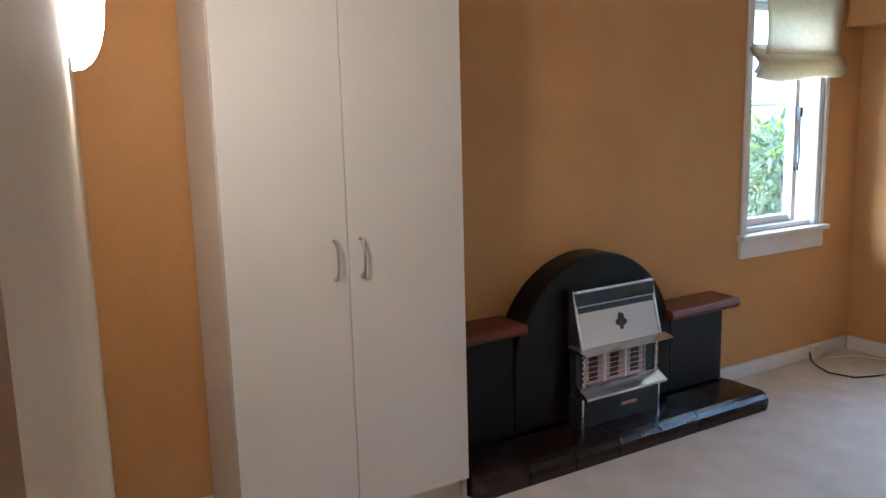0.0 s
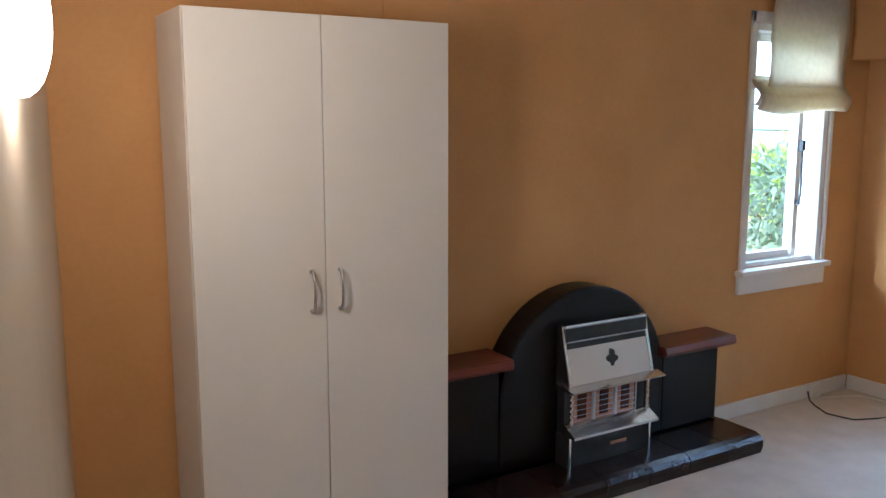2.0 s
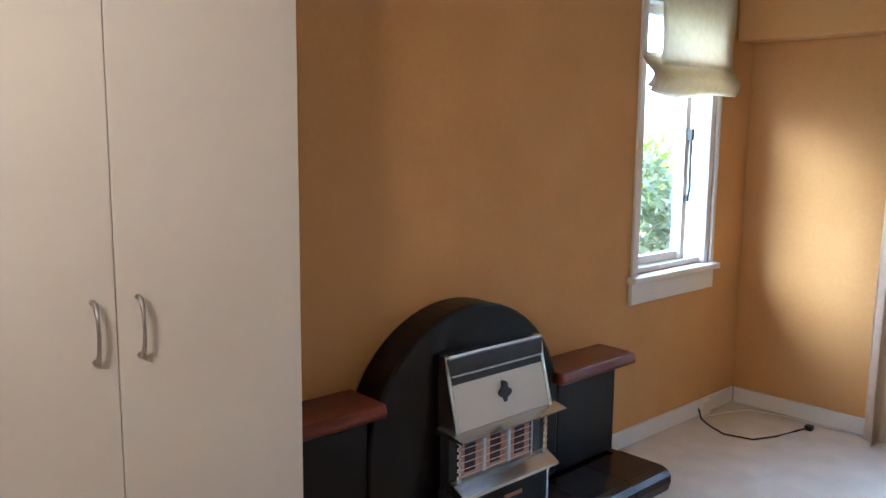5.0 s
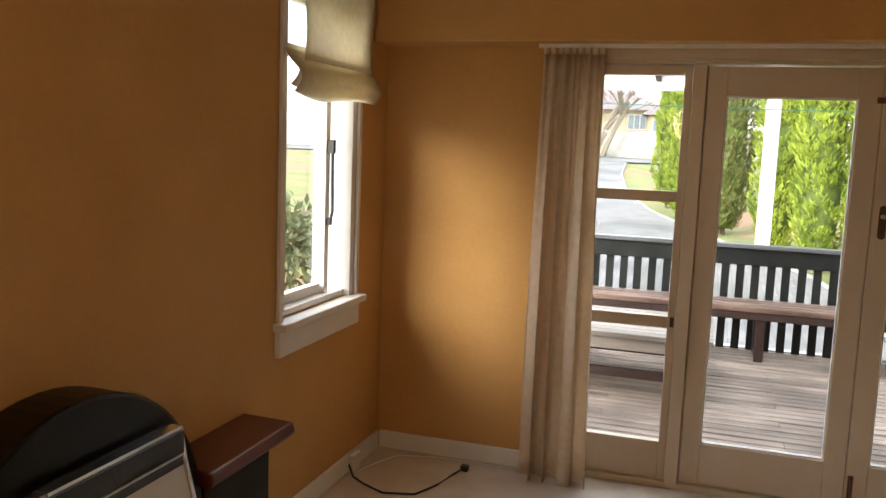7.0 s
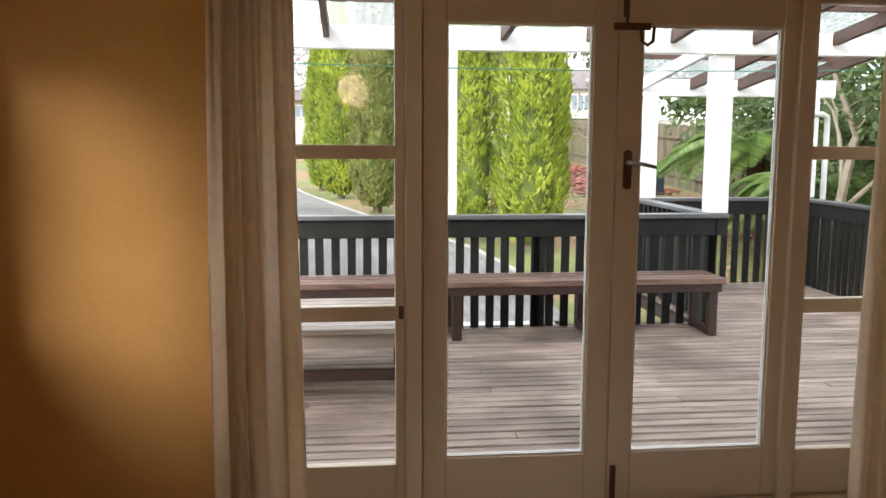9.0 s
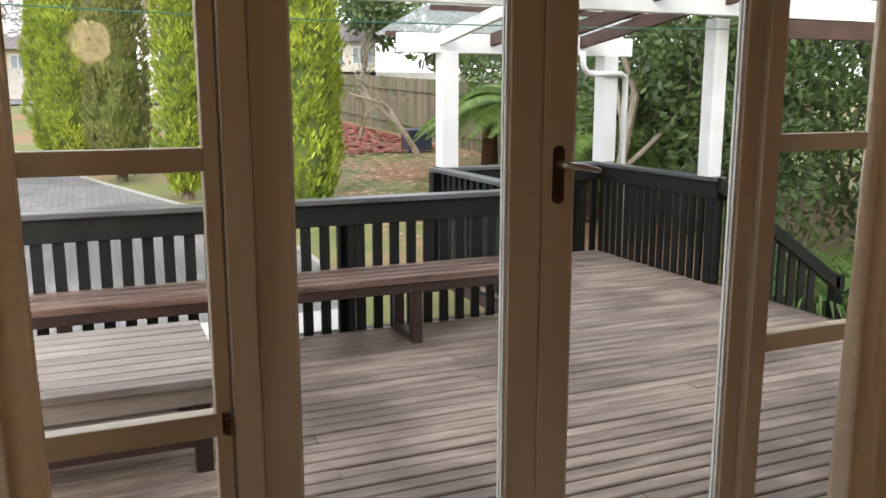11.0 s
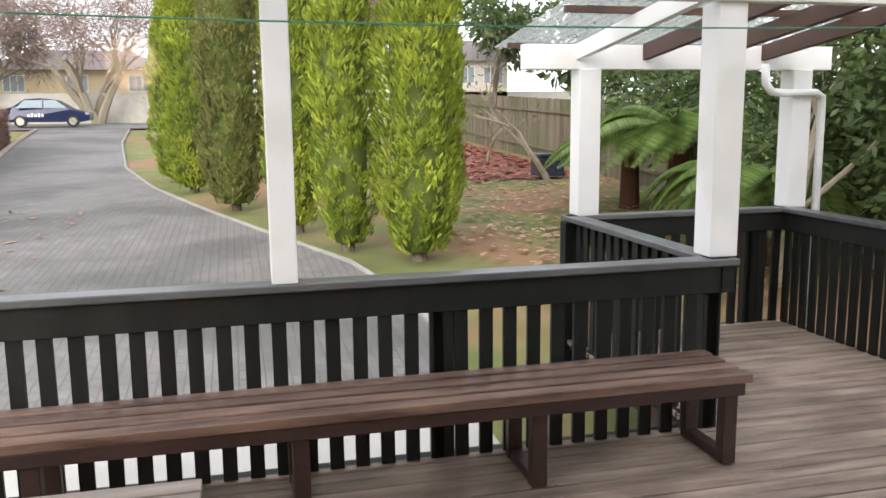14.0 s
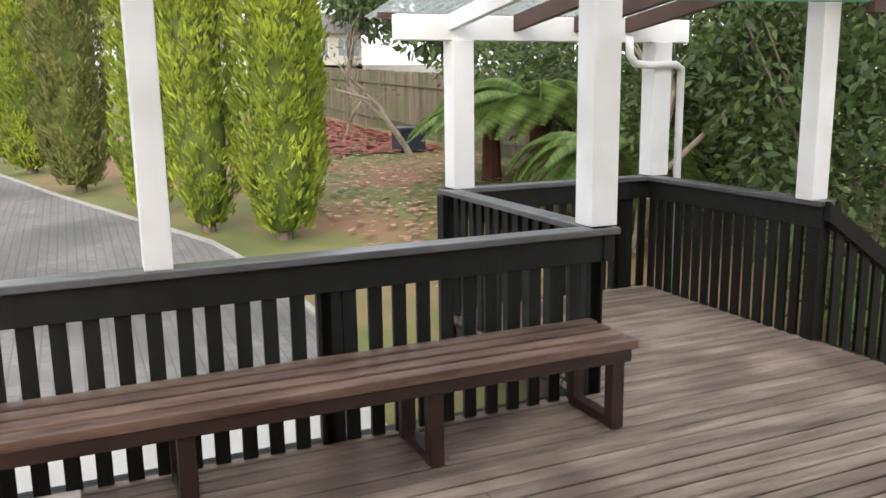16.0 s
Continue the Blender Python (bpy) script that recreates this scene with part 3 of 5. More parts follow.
def sidelight(name, y_in, y_out, stile_in):
    """A fixed light of three panes between y_in (at the door) and y_out."""
    w = thing(name, (0.066, (y_in + y_out) / 2, 0.01), "cream painted timber sidelight with three glass panes", "window", kind="structure")
    sg = 1 if y_out > y_in else -1
    a, b = sorted((y_in, y_in + sg * stile_in))
    c, d = sorted((y_out, y_out - sg * 0.045))
    for p0, p1 in ((a, b), (c, d)):
        under(part("stile", box(LX0, p0, 0.01, LX1, p1, 1.955), DOOR_PAINT, w, bevel=0.004), w)
    lo, hi = (b, c) if b < c else (d, a)
    for z0, z1 in ((0.01, 0.195), (0.745, 0.80), (1.335, 1.385), (1.91, 1.955)):
        under(part("rail", box(LX0, lo, z0, LX1, hi, z1), DOOR_PAINT, w, bevel=0.003), w)
    for z0, z1 in ((0.195, 0.745), (0.80, 1.335), (1.385, 1.91)):
        g = under(part("pane", box(0.064, lo, z0, 0.068, hi, z1), GLASS, w, "clear glass"), w)
        g.visible_shadow = False
    return w


s1 = sidelight("sidelight", -1.458, DY0 - 0.031, 0.035)
s2 = sidelight("sidelight", -2.982, DY1 + 0.031, 0.02)
cm = Shape().box(0.03, -1.452, 0.755, 0.045, -1.435, 0.80).tube([(0.03, -1.444, 0.79), (0.015, -1.444, 0.795), (0.01, -1.444, 0.76)], 0.006, 6)
under(part("catch", cm, BRONZE, s1, "small bronze catch"), s1)


def door_leaf(name, label):
    """A glazed leaf, hinged at y = 0 and reaching to y = -width, closed in the plane x = 0."""
    w = thing(name, (0, 0, 0), label, "door", kind="structure")
    W = 0.712
    s = Shape().box(-0.021, -0.086, 0.012, 0.021, -0.001, 1.95).box(-0.021, -W, 0.012, 0.021, -W + 0.09, 1.95)
    s.box(-0.021, -W + 0.09, 0.012, 0.021, -0.086, PZ0).box(-0.021, -W + 0.09, PZ1, 0.021, -0.086, 1.95)
    part("leaf_frame", s, DOOR_PAINT, w, bevel=0.004)
    g = part("pane", box(-0.002, -W + 0.09, PZ0, 0.002, -0.086, PZ1), GLASS, w, "clear glass")
    g.visible_shadow = False
    bead = Shape()
    for x0, x1 in ((-0.012, -0.003), (0.003, 0.012)):
        bead.box(x0, -W + 0.09, PZ0, x1, -W + 0.098, PZ1).box(x0, -0.094, PZ0, x1, -0.086, PZ1)
        bead.box(x0, -W + 0.098, PZ0, x1, -0.094, PZ0 + 0.008).box(x0, -W + 0.098, PZ1 - 0.008, x1, -0.094, PZ1)
    part("glazing_bead", bead, WHITE, w, "white glazing bead")
    return w


d1 = door_leaf("door_1", "cream painted glazed french door leaf, closed")
d1.matrix_world = pose(0.066, -1.523, 0)
d2 = door_leaf("door_2", "cream glazed french door leaf, closed, with bronze lever handle")
d2.matrix_world = pose(0.066, -2.949, 0, 0, 0, 180)
# the lock side of the closed leaf
hp = Shape().prism([(0.668 + 0.016 * math.cos(a), 1.297 + (0.057 if math.sin(a) > 0 else -0.057) + 0.016 * math.sin(a)) for a in [2 * math.pi * k / 20 for k in range(20)]], 0.021, 0.026, "x")
hp.v = [(v[0], -v[1], v[2]) for v in hp.v]
hnd = part("handle_plate", hp, BRONZE, d2, "worn bronze handle plate")
part("lever", Shape().tube([(0.024, -0.668, 1.322), (0.062, -0.668, 1.323), (0.07, -0.658, 1.323), (0.07, -0.62, 1.318), (0.068, -0.575, 1.308)], [0.011, 0.010, 0.009, 0.008, 0.007], 8), STEEL, hnd, "metal lever", smooth=True)
part("keyhole", box(0.026, -0.672, 1.245, 0.0275, -0.664, 1.268), BLACK, hnd)
part("bolt", Shape().box(0.021, -0.70, 0.03, 0.032, -0.68, 0.16).tube([(0.038, -0.69, 0.03), (0.038, -0.69, 0.15)], 0.006, 6), BRONZE, d2, "bronze foot bolt")
tb = Shape().box(0.021, -0.70, 1.845, 0.03, -0.68, 1.95).tube([(0.036, -0.69, 1.80), (0.036, -0.69, 1.95)], 0.006, 6)
tb.box(0.021, -0.735, 1.80, 0.035, -0.60, 1.825).tube([(0.04, -0.64, 1.81), (0.045, -0.635, 1.76), (0.045, -0.615, 1.745), (0.045, -0.595, 1.76), (0.04, -0.59, 1.81)], 0.007, 6)
part("top_bolt", tb, BRONZE, d2, "bronze head bolt with hook")


# ---- curtains ----
def curtain(name, y0, y1, label, seed):
    c = thing(name, (-0.1, (y0 + y1) / 2, 0.0), label, "curtain", "curtains at the french doors")
    rnd = random.Random(seed)
    ph = [rnd.uniform(0, 6) for _ in range(4)]

    def fn(u, v):
        spread = 1 + 0.12 * (1 - v)
        ym = (y0 + y1) / 2
        y = ym + (y0 - ym + (y1 - y0) * u) * spread
        uu = u + 0.045 * math.sin(u * 9 + ph[3]) + 0.02 * math.sin(v * 2.6 + u * 7 + ph[1])
        w = math.sin(uu * 2 * math.pi * 3.6 + ph[0]) + 0.35 * math.sin(uu * 2 * math.pi * 7.3 + ph[1] + v)
        w2 = math.sin(u * 2 * math.pi * 11 + ph[2]) * v ** 3
        depth = 0.034 * (0.55 + 0.55 * (1 - v)) * w + 0.010 * w2
        return (-0.10 - 0.03 * (1 - v) + depth, y + 0.015 * math.sin(u * 31 + v * 2) * (1 - v), FLOOR + 0.012 + 1.99 * v)

    ob = under(part("cloth", cloth(fn, 110, 24), CURTAIN, c, smooth=True), c)
    ob.modifiers.new("thick", "SOLIDIFY").thickness = 0.003
    hd = Shape()
    n = 9
    for k in range(n):
        y = y0 + (y1 - y0) * (k + 0.5) / n
        hd.tube([(-0.10, y, 1.985), (-0.10, y, 2.022)], [0.012, 0.016], 8)
    under(part("pleat_heading", hd, CURTAIN, c, "gathered pleats"), c)
    return c


curtain("curtain", -0.80, -1.085, "cream floor-length curtain, drawn back beside the doors", 3)
curtain("curtain", -3.16, -3.50, "cream floor-length curtain, gathered at the far sidelight", 5)
setting("curtain_track", box(-0.115, -3.6, 2.012, -0.085, -0.78, 2.029), WHITE, "white curtain track under the bulkhead", "curtain track")

# cables on the carpet
cb = thing("cable", (-0.4, -0.2, FLOOR), "thin black cable lying loose on the carpet", "cable")
pts = [(-0.42, -0.03, 0.03), (-0.44, -0.06, FLOOR + 0.005), (-0.50, -0.14, FLOOR + 0.005), (-0.56, -0.26, FLOOR + 0.005), (-0.52, -0.40, FLOOR + 0.005), (-0.38, -0.46, FLOOR + 0.005), (-0.24, -0.49, FLOOR + 0.005), (-0.16, -0.52, FLOOR + 0.012)]
under(part("cord", Shape().tube(pts, 0.005, 6), BLACK, cb, smooth=True), cb)
under(part("plug", box(-0.17, -0.545, FLOOR + 0.001, -0.135, -0.51, FLOOR + 0.026), BLACK, cb), cb)
cw = thing("cable", (-0.2, -0.1, FLOOR), "thin white cable along the baseboard", "cable")
under(part("cord", Shape().tube([(-0.40, -0.05, FLOOR + 0.004), (-0.25, -0.09, FLOOR + 0.004), (-0.10, -0.16, FLOOR + 0.004), (-0.05, -0.35, FLOOR + 0.004), (-0.04, -0.80, FLOOR + 0.004)], 0.004, 6), WHITE, cw, smooth=True), cw)
jb = thing("junction_box", (-0.36, -0.03, 0.03), "small white cable outlet on the baseboard", "outlet")
under(part("cover", box(-0.40, -0.045, FLOOR + 0.002, -0.31, -0.0185, 0.065), WHITE, jb, bevel=0.004), jb)

# ---- outside of the house ----
setting("house_wall", Shape().box(0.142, DY0, -0.7, 0.165, 0.16, 2.75).box(0.142, -5.2, -0.7, 0.165, DY1, 2.75).box(0.142, DY1, 2.03, 0.165, DY0, 2.75).box(0.142, DY1, -0.7, 0.165, DY0, -0.055), WEATHERBOARD, "cream weatherboard outer wall of the house", "wall")
DZ = -0.05
SHIFT = Vector((0.285, -0.22, 0))  # the garden side, set out from its own corner


def gz(x, y=0.0):
    """Height of the ground."""
    z = -0.65 + 0.04 * max(0.0, x - 4.0)
    if x > 47:
        z = -0.65 + 0.04 * 43 + 0.01 * (x - 47)
    if y < -5 and x > 4:
        z += 0.03 * min(-5 - y, 6.0)
    return z


def ground_sheet(xs, ys, lift=0.0, bumps=0.0):
    s = Shape()
    n = len(ys)
    s.add([(x, y, gz(x, y) + lift + bumps * noise.noise((x * 0.5, y * 0.5, 0))) for x in xs for y in ys],
          [(i * n + j, (i + 1) * n + j, (i + 1) * n + j + 1, i * n + j + 1) for i in range(len(xs) - 1) for j in range(n - 1)])
    return s


def spread(a, b, n):
    return [a + (b - a) * k / (n - 1) for k in range(n)]


setting("ground", ground_sheet([-300, -60, -8] + spread(0, 60, 61) + [90, 180, 400], [-300, -100, -40] + spread(-20, 20, 41) + [40, 100, 300], 0, 0.05), GRASS, "patchy winter lawn and bare soil with fallen leaves", "ground")


def edge(table, x):
    for (xa, ya), (xb, yb) in zip(table, table[1:]):
        if xa <= x <= xb:
            return ya + (yb - ya) * (x - xa) / (xb - xa)
    return table[-1][1]


RIGHT = [(5.5, -3.4), (8.0, -3.35), (10.2, -3.0), (12.5, -2.1), (15.0, -1.15), (19.0, 0.2), (24, 1.35), (34, 2.6), (44, 3.4)]
LEFT = [(5.5, 3.0), (15, 3.5), (34.5, 6.4), (44, 7.6)]
s = Shape()
xs = spread(5.5, 44, 60)
for k, x in enumerate(xs):
    a, b = edge(RIGHT, x), edge(LEFT, x)
    if k == 0:
        a, b = -3.4, 3.0
    for j in range(9):
        y = a + (b - a) * j / 8
        s.v.append((x, y, gz(x, y) + 0.055))
s.f = [(i * 9 + j, (i + 1) * 9 + j, (i + 1) * 9 + j + 1, i * 9 + j + 1) for i in range(59) for j in range(8)]
setting("driveway", s, PAVER, "grey brick-paved driveway rising to the street", "driveway")
kb = Shape()
kx = spread(6.5, 43.5, 50)
kb.tube([(x, edge(RIGHT, x) - 0.05, gz(x) + 0.04) for x in kx], 0.05, 6)
setting("driveway_edging", kb, mat("kerb_concrete", (0.26, 0.25, 0.23), (0.36, 0.35, 0.32), 0.85, 3, 0.3), "pale concrete kerb along the driveway", "kerb")
kb = Shape().tube([(x, edge(LEFT, x) + 0.05, gz(x) + 0.08) for x in spread(9, 43.5, 40)], 0.10, 6)
setting("driveway_edging", kb, mat("timber_edging", (0.25, 0.19, 0.15), (0.36, 0.29, 0.23), 0.8, 5, 0.3), "low timber edging below the brush hedge", "kerb")
setting("pavement", ground_sheet(spread(3.4, 5.5, 4), spread(-3.2, 1.8, 7), 0.06), CONCRETE, "pale concrete path beside the deck", "path")
setting("road", ground_sheet([44, 46, 48, 50, 52], [-60, -20, 0, 20, 60], 0.075), ROAD, "grey asphalt street at the end of the driveway", "road")

# ---- deck ----
deck = thing("deck", (1.6, -1.2, DZ), "weathered grey-brown timber deck, boards laid parallel to the house", "deck", kind="structure")
s = Shape()
for y in spread(0.4, -5.6, 11):
    s.box(-0.1, y - 0.025, -0.25, 3.15, y + 0.025, DZ - 0.031)
for y in spread(-3.95, -5.6, 4):
    s.box(3.2, y - 0.022, -0.25, 4.95, y + 0.022, DZ - 0.031)
under(part("joists", s, RAFTER, deck, "dark joists below the boards"), deck)
s = Shape().box(3.18, -3.9, -0.3, 3.21, 0.5, -0.055).box(-0.1, -5.72, -0.3, 5.0, -5.69, -0.055)
under(part("fascia", s, RAIL, deck, "dark fascia board"), deck)


def board_mesh(length, width=0.082):
    """A reeded deck board along y, with a rounded top."""
    w = width / 2
    prof = [(-w, -0.03), (-w, -0.006), (-w + 0.005, 0.0), (-w + 0.02, 0.0), (-0.012, -0.0015), (0.012, -0.0015), (w - 0.02, 0.0), (w - 0.005, 0.0), (w, -0.006), (w, -0.03)]
    return Shape().prism(prof, -length / 2, length / 2).mesh("deck_board", DECK)


lengths = {}
rnd = random.Random(11)


def board(x, y0, y1):
    key = round(y1 - y0, 3)
    me = lengths.setdefault(key, None) or board_mesh(key)
    lengths[key] = me
    ob = new("deck_board", me)
    ob.parent = deck
    ob.location = (x - 1.6, (y0 + y1) / 2 + 1.2, rnd.uniform(-0.0025, 0.0015))
    ob.rotation_euler = (0, rnd.uniform(-0.006, 0.006), 0)


x = -0.065
k = 0
while x < 3.16:
    cut = (-1.85, -2.9, -0.8, -3.9)[k % 4]
    board(x, cut + 0.002, 0.5)
    board(x, -5.68, cut - 0.002)
    x += 0.0965
    k += 1
while x < 4.98:
    board(x, -5.68, -3.86)
    x += 0.0965

# ---- railings ----
slat_mesh = box(-0.011, -0.032, -0.13, 0.011, 0.032, 0.80).mesh("slat", RAIL)
CAP = 0.84


def railing(label, a, b, step=0.122, start=0.06, posts=(), flip=0.0):
    """A railing from a to b: cap, face board, slats and posts."""
    ax, ay = a
    bx, by = b
    length = math.hypot(bx - ax, by - ay)
    turn = math.atan2(by - ay, bx - ax)
    r = thing("railing", (ax, ay, DZ), label, "railing", "deck railings")
    r.rotation_euler = (0, 0, turn)
    z0 = -DZ
    part("cap_rail", box(-0.05, -0.065, z0 + CAP - 0.035, length + 0.05, 0.065, z0 + CAP), RAIL_CAP, r, "worn dark cap rail", bevel=0.006)
    part("face_board", box(-0.04, -0.03 + flip, z0 + 0.665, length + 0.04, -0.006 + flip, z0 + CAP - 0.036), RAIL, r, bevel=0.003)
    part("bottom_rail", box(0, 0.018, z0 - 0.12, length, 0.045, z0 - 0.05), RAIL, r)
    u = start
    while u < length - 0.03:
        ob = new("slat", slat_mesh)
        ob.parent = r
        ob.location = (u, 0.006 + flip * 0.5, z0)
        ob.rotation_euler = (rnd.uniform(-0.006, 0.006), 0, radians(90))
        u += step
    for p in posts:
        part("post", box(p - 0.05, -0.005, -0.25, p + 0.05, 0.085, z0 + 0.80), RAIL, r, bevel=0.004)
    return r


railing("black-stained timber railing with upright slats behind the bench", (3.12, 0.5), (3.12, -3.96), 0.1195, 0.101, (0.9, 3.0, 4.4))
railing("black-stained timber railing with upright slats, turning the corner", (3.12, -3.92), (4.98, -3.92), 0.122, 0.12, (1.82,))
railing("black-stained timber railing with upright slats at the far end", (4.98, -3.92), (4.98, -5.66), 0.122, 0.1, (1.48,))
railing("black-stained timber railing with close upright slats by the steps", (4.98, -5.66), (3.30, -5.66), 0.104, 0.06, (1.64,))
# the railing down the steps
sr = thing("stair_railing", (3.26, -5.66, DZ), "black-stained sloping timber railing beside the steps", "railing", "deck railings")
s = Shape().prism([(-5.64, CAP), (-5.64, CAP - 0.12), (-7.05, -0.22), (-7.05, -0.10)], 3.21, 3.30, "x")
under(part("sloping_rail", s, RAIL, sr, bevel=0.004), sr)
for k in range(9):
    y = -5.78 - 0.12 * k
    zt = CAP - 0.10 - (-5.64 - y) * 0.67
    under(part("slat", box(3.24, y - 0.035, zt - 0.78, 3.265, y + 0.035, zt), RAIL, sr), sr)
under(part("newel", box(3.21, -7.1, -0.75, 3.30, -7., -0.08), RAIL, sr), sr)
steps = thing("steps", (2.2, -6., -0.65), "weathered timber steps down to the garden", "steps", kind="structure")
for k in range(3):
    under(part("tread", box(1.4, -5.75 - 0.3 * (k + 1), DZ - 0.17 * (k + 1) - 0.03, 3.20, -5.73 - 0.3 * k, DZ - 0.17 * (k + 1)), DECK, steps), steps)
    under(part("riser", box(1.4, -5.76 - 0.3 * k, DZ - 0.17 * (k + 1), 3.20, -5.735 - 0.3 * k, DZ - 0.17 * k - 0.032), DECK, steps), steps)

# ---- veranda ----
ver = thing("veranda", (3.1, -2, DZ), "white painted timber veranda with translucent roofing", "veranda", kind="structure")


def vpost(x, y, w, z1, z0=CAP):
    under(part("post", box(x - w / 2, y - w / 2, z0, x + w / 2, y + w / 2, z1), OUT_WHITE, ver, "white painted post", bevel=0.005), ver)


vpost(3.13, -1.785, 0.112, 2.08)
vpost(3.20, -3.955, 0.155, 2.08)
vpost(5.0, -4.02, 0.16, 1.86)
vpost(5.0, -5.72, 0.16, 1.86)
vpost(3.36, -5.64, 0.13, 2.08)
under(part("beam", box(3.09, -7.6, 2.08, 3.17, 0.6, 2.25), OUT_WHITE, ver, "white painted beam", bevel=0.005), ver)
under(part("beam", box(4.95, -5.98, 1.86, 5.05, -3.55, 2.03), OUT_WHITE, ver, "white painted beam", bevel=0.005), ver)
under(part("fascia", box(3.10, -7.6, 1.93, 3.15, -5.74, 2.075), RAFTER, ver, "dark brown fascia board", bevel=0.004), ver)
under(part("ledger", box(-0.115, -6.0, 2.47, -0.07, 0.6, 2.62), RAFTER, ver), ver)


def roof_z(x):
    return 2.62 - 0.118 * x


def rafter(x0, x1, y, m, w=0.045, h=0.10):
    s = Shape().prism([(x0, roof_z(x0) - h), (x1, roof_z(x1) - h), (x1, roof_z(x1)), (x0, roof_z(x0))], y - w / 2, y + w / 2)
    under(part("rafter", s, m, ver, bevel=0.003), ver)


for k in range(10):
    y = 0.45 - 0.66 * k
    if abs(y + 3.9) > 0.2:
        rafter(-0.068, 3.45 if y > -3.45 else 3.088, y, RAFTER)
for y in (-4.45, -4.95, -5.40):
    rafter(3.172, 5.25, y, RAFTER, 0.05, 0.11)
rafter(3.172, 5.25, -3.95, OUT_WHITE, 0.05, 0.11)
for xx in (0.9, 1.7, 2.5, 3.3):
    under(part("purlin", box(xx, -6.0, roof_z(xx) + 0.001, xx + 0.045, 0.55, roof_z(xx) + 0.04), RAFTER, ver), ver)
for xx in (4.1, 5.15):
    under(part("purlin", box(xx, -5.75, roof_z(xx) + 0.001, xx + 0.045, -3.5, roof_z(xx) + 0.04), RAFTER, ver), ver)


def roofing(x0, x1, y0, y1):
    n = int(abs(y1 - y0) / 0.019)
    s = Shape()
    for i in range(n + 1):
        y = y0 + (y1 - y0) * i / n
        for x in (x0, x1):
            s.v.append((x, y, roof_z(x) + 0.05 + 0.008 * math.sin(y * 2 * math.pi / 0.076)))
    s.f = [(2 * i, 2 * i + 1, 2 * i + 3, 2 * i + 2) for i in range(n)]
    ob = under(part("roofing_sheet", s, ROOFING, ver, "translucent corrugated roofing", smooth=True), ver)


roofing(-0.1, 3.5, -3.48, 0.6)
roofing(-0.1, 3.5, -6.0, -3.49)
roofing(3.51, 5.4, -5.8, -3.45)

pp = thing("downpipe", (5.0, -5.7, DZ), "white plastic downpipe at the veranda post", "downpipe")
under(part("pipe", Shape().tube([(4.90, -5.38, 1.90), (4.90, -5.39, 1.76), (4.90, -5.44, 1.70), (4.90, -5.54, 1.69), (4.90, -5.82, 1.69), (4.91, -5.88, 1.66), (4.92, -5.89, 1.58), (4.92, -5.89, -0.6)], 0.030, 10), OUT_WHITE, pp, smooth=True), pp)

cl = thing("clothes_line", (2.2, -2, 1.97), "thin green cord strung below the veranda beam", "clothesline")
under(part("cord", Shape().tube([(2.95, 0.55, 2.06)] + [(2.95, 0.55 - 6.45 * k / 16, 1.98 - 0.05 * math.sin(math.pi * k / 16)) for k in range(1, 16)] + [(2.95, -5.9, 2.06)], 0.004, 5), GREEN_CORD, cl), cl)
for yy, m, nm in ((-0.28, GREEN_CORD, "green plastic clothes peg"), (0.02, mat("red_peg", (0.5, 0.03, 0.03), (0.6, 0.05, 0.05), 0.5), "red plastic clothes peg")):
    pg = thing("clothes_peg", (2.95, yy, 1.95), nm + " on the cord", "peg")
    under(part("prong", box(2.942, yy - 0.012, 1.91, 2.949, yy + 0.012, 1.985), m, pg), pg)
    under(part("prong", box(2.951, yy - 0.012, 1.91, 2.958, yy + 0.012, 1.985), m, pg), pg)

# ---- bench ----
bench = thing("bench", (2.82, -1.4, DZ), "long brown-stained slatted timber bench along the railing", "bench")
for k in range(4):
    x0 = 2.635 + 0.110 * k
    under(part("seat_slat", box(x0, -3.82, 0.35, x0 + 0.078, 0.45, 0.395), SEAT, bench, "weathered seat slat", bevel=0.006), bench)
under(part("front_rail", box(2.645, -3.79, 0.29, 2.68, 0.42, 0.348), BENCH, bench, bevel=0.004), bench)
for y in (-3.745, -2.82, -1.80, -0.80, 0.25):
    under(part("leg", box(2.682, y - 0.034, DZ + 0.001, 2.745, y + 0.034, 0.348), BENCH, bench, bevel=0.004), bench)
    under(part("leg", box(3.01, y - 0.034, DZ + 0.001, 3.06, y + 0.034, 0.348), BENCH, bench, bevel=0.004), bench)
    under(part("runner", box(2.747, y - 0.03, DZ + 0.001, 3.008, y + 0.03, DZ + 0.05), BENCH, bench, bevel=0.004), bench)
    under(part("bearer", box(2.747, y - 0.03, 0.30, 3.008, y + 0.03, 0.347), BENCH, bench), bench)

# ---- low table ----
tb = thing("low_table", (1.85, -0.8, DZ), "low slatted grey-weathered timber table on the deck", "table")
for k in range(9):
    x0 = 1.27 + 0.105 * k
    under(part("top_slat", box(x0, -1.44, 0.34, x0 + 0.090, 0.1, 0.375), TABLE, tb, bevel=0.004), tb)
under(part("apron", Shape().box(1.29, -1.41, 0.26, 1.32, 0.07, 0.338).box(2.15, -1.41, 0.26, 2.18, 0.07, 0.338).box(1.322, -1.41, 0.26, 2.148, -1.38, 0.338).box(1.322, 0.04, 0.26, 2.148, 0.07, 0.338), TABLE, tb), tb)
for x0 in (1.323, 2.075):
    for y0 in (-1.378, -0.035):
        under(part("leg", box(x0, y0, DZ + 0.001, x0 + 0.07, y0 + 0.07, 0.338), BENCH, tb, bevel=0.004), tb)
under(part("stretcher", box(1.34, -1.36, 0.06, 1.38, 0.03, 0.12), BENCH, tb), tb)
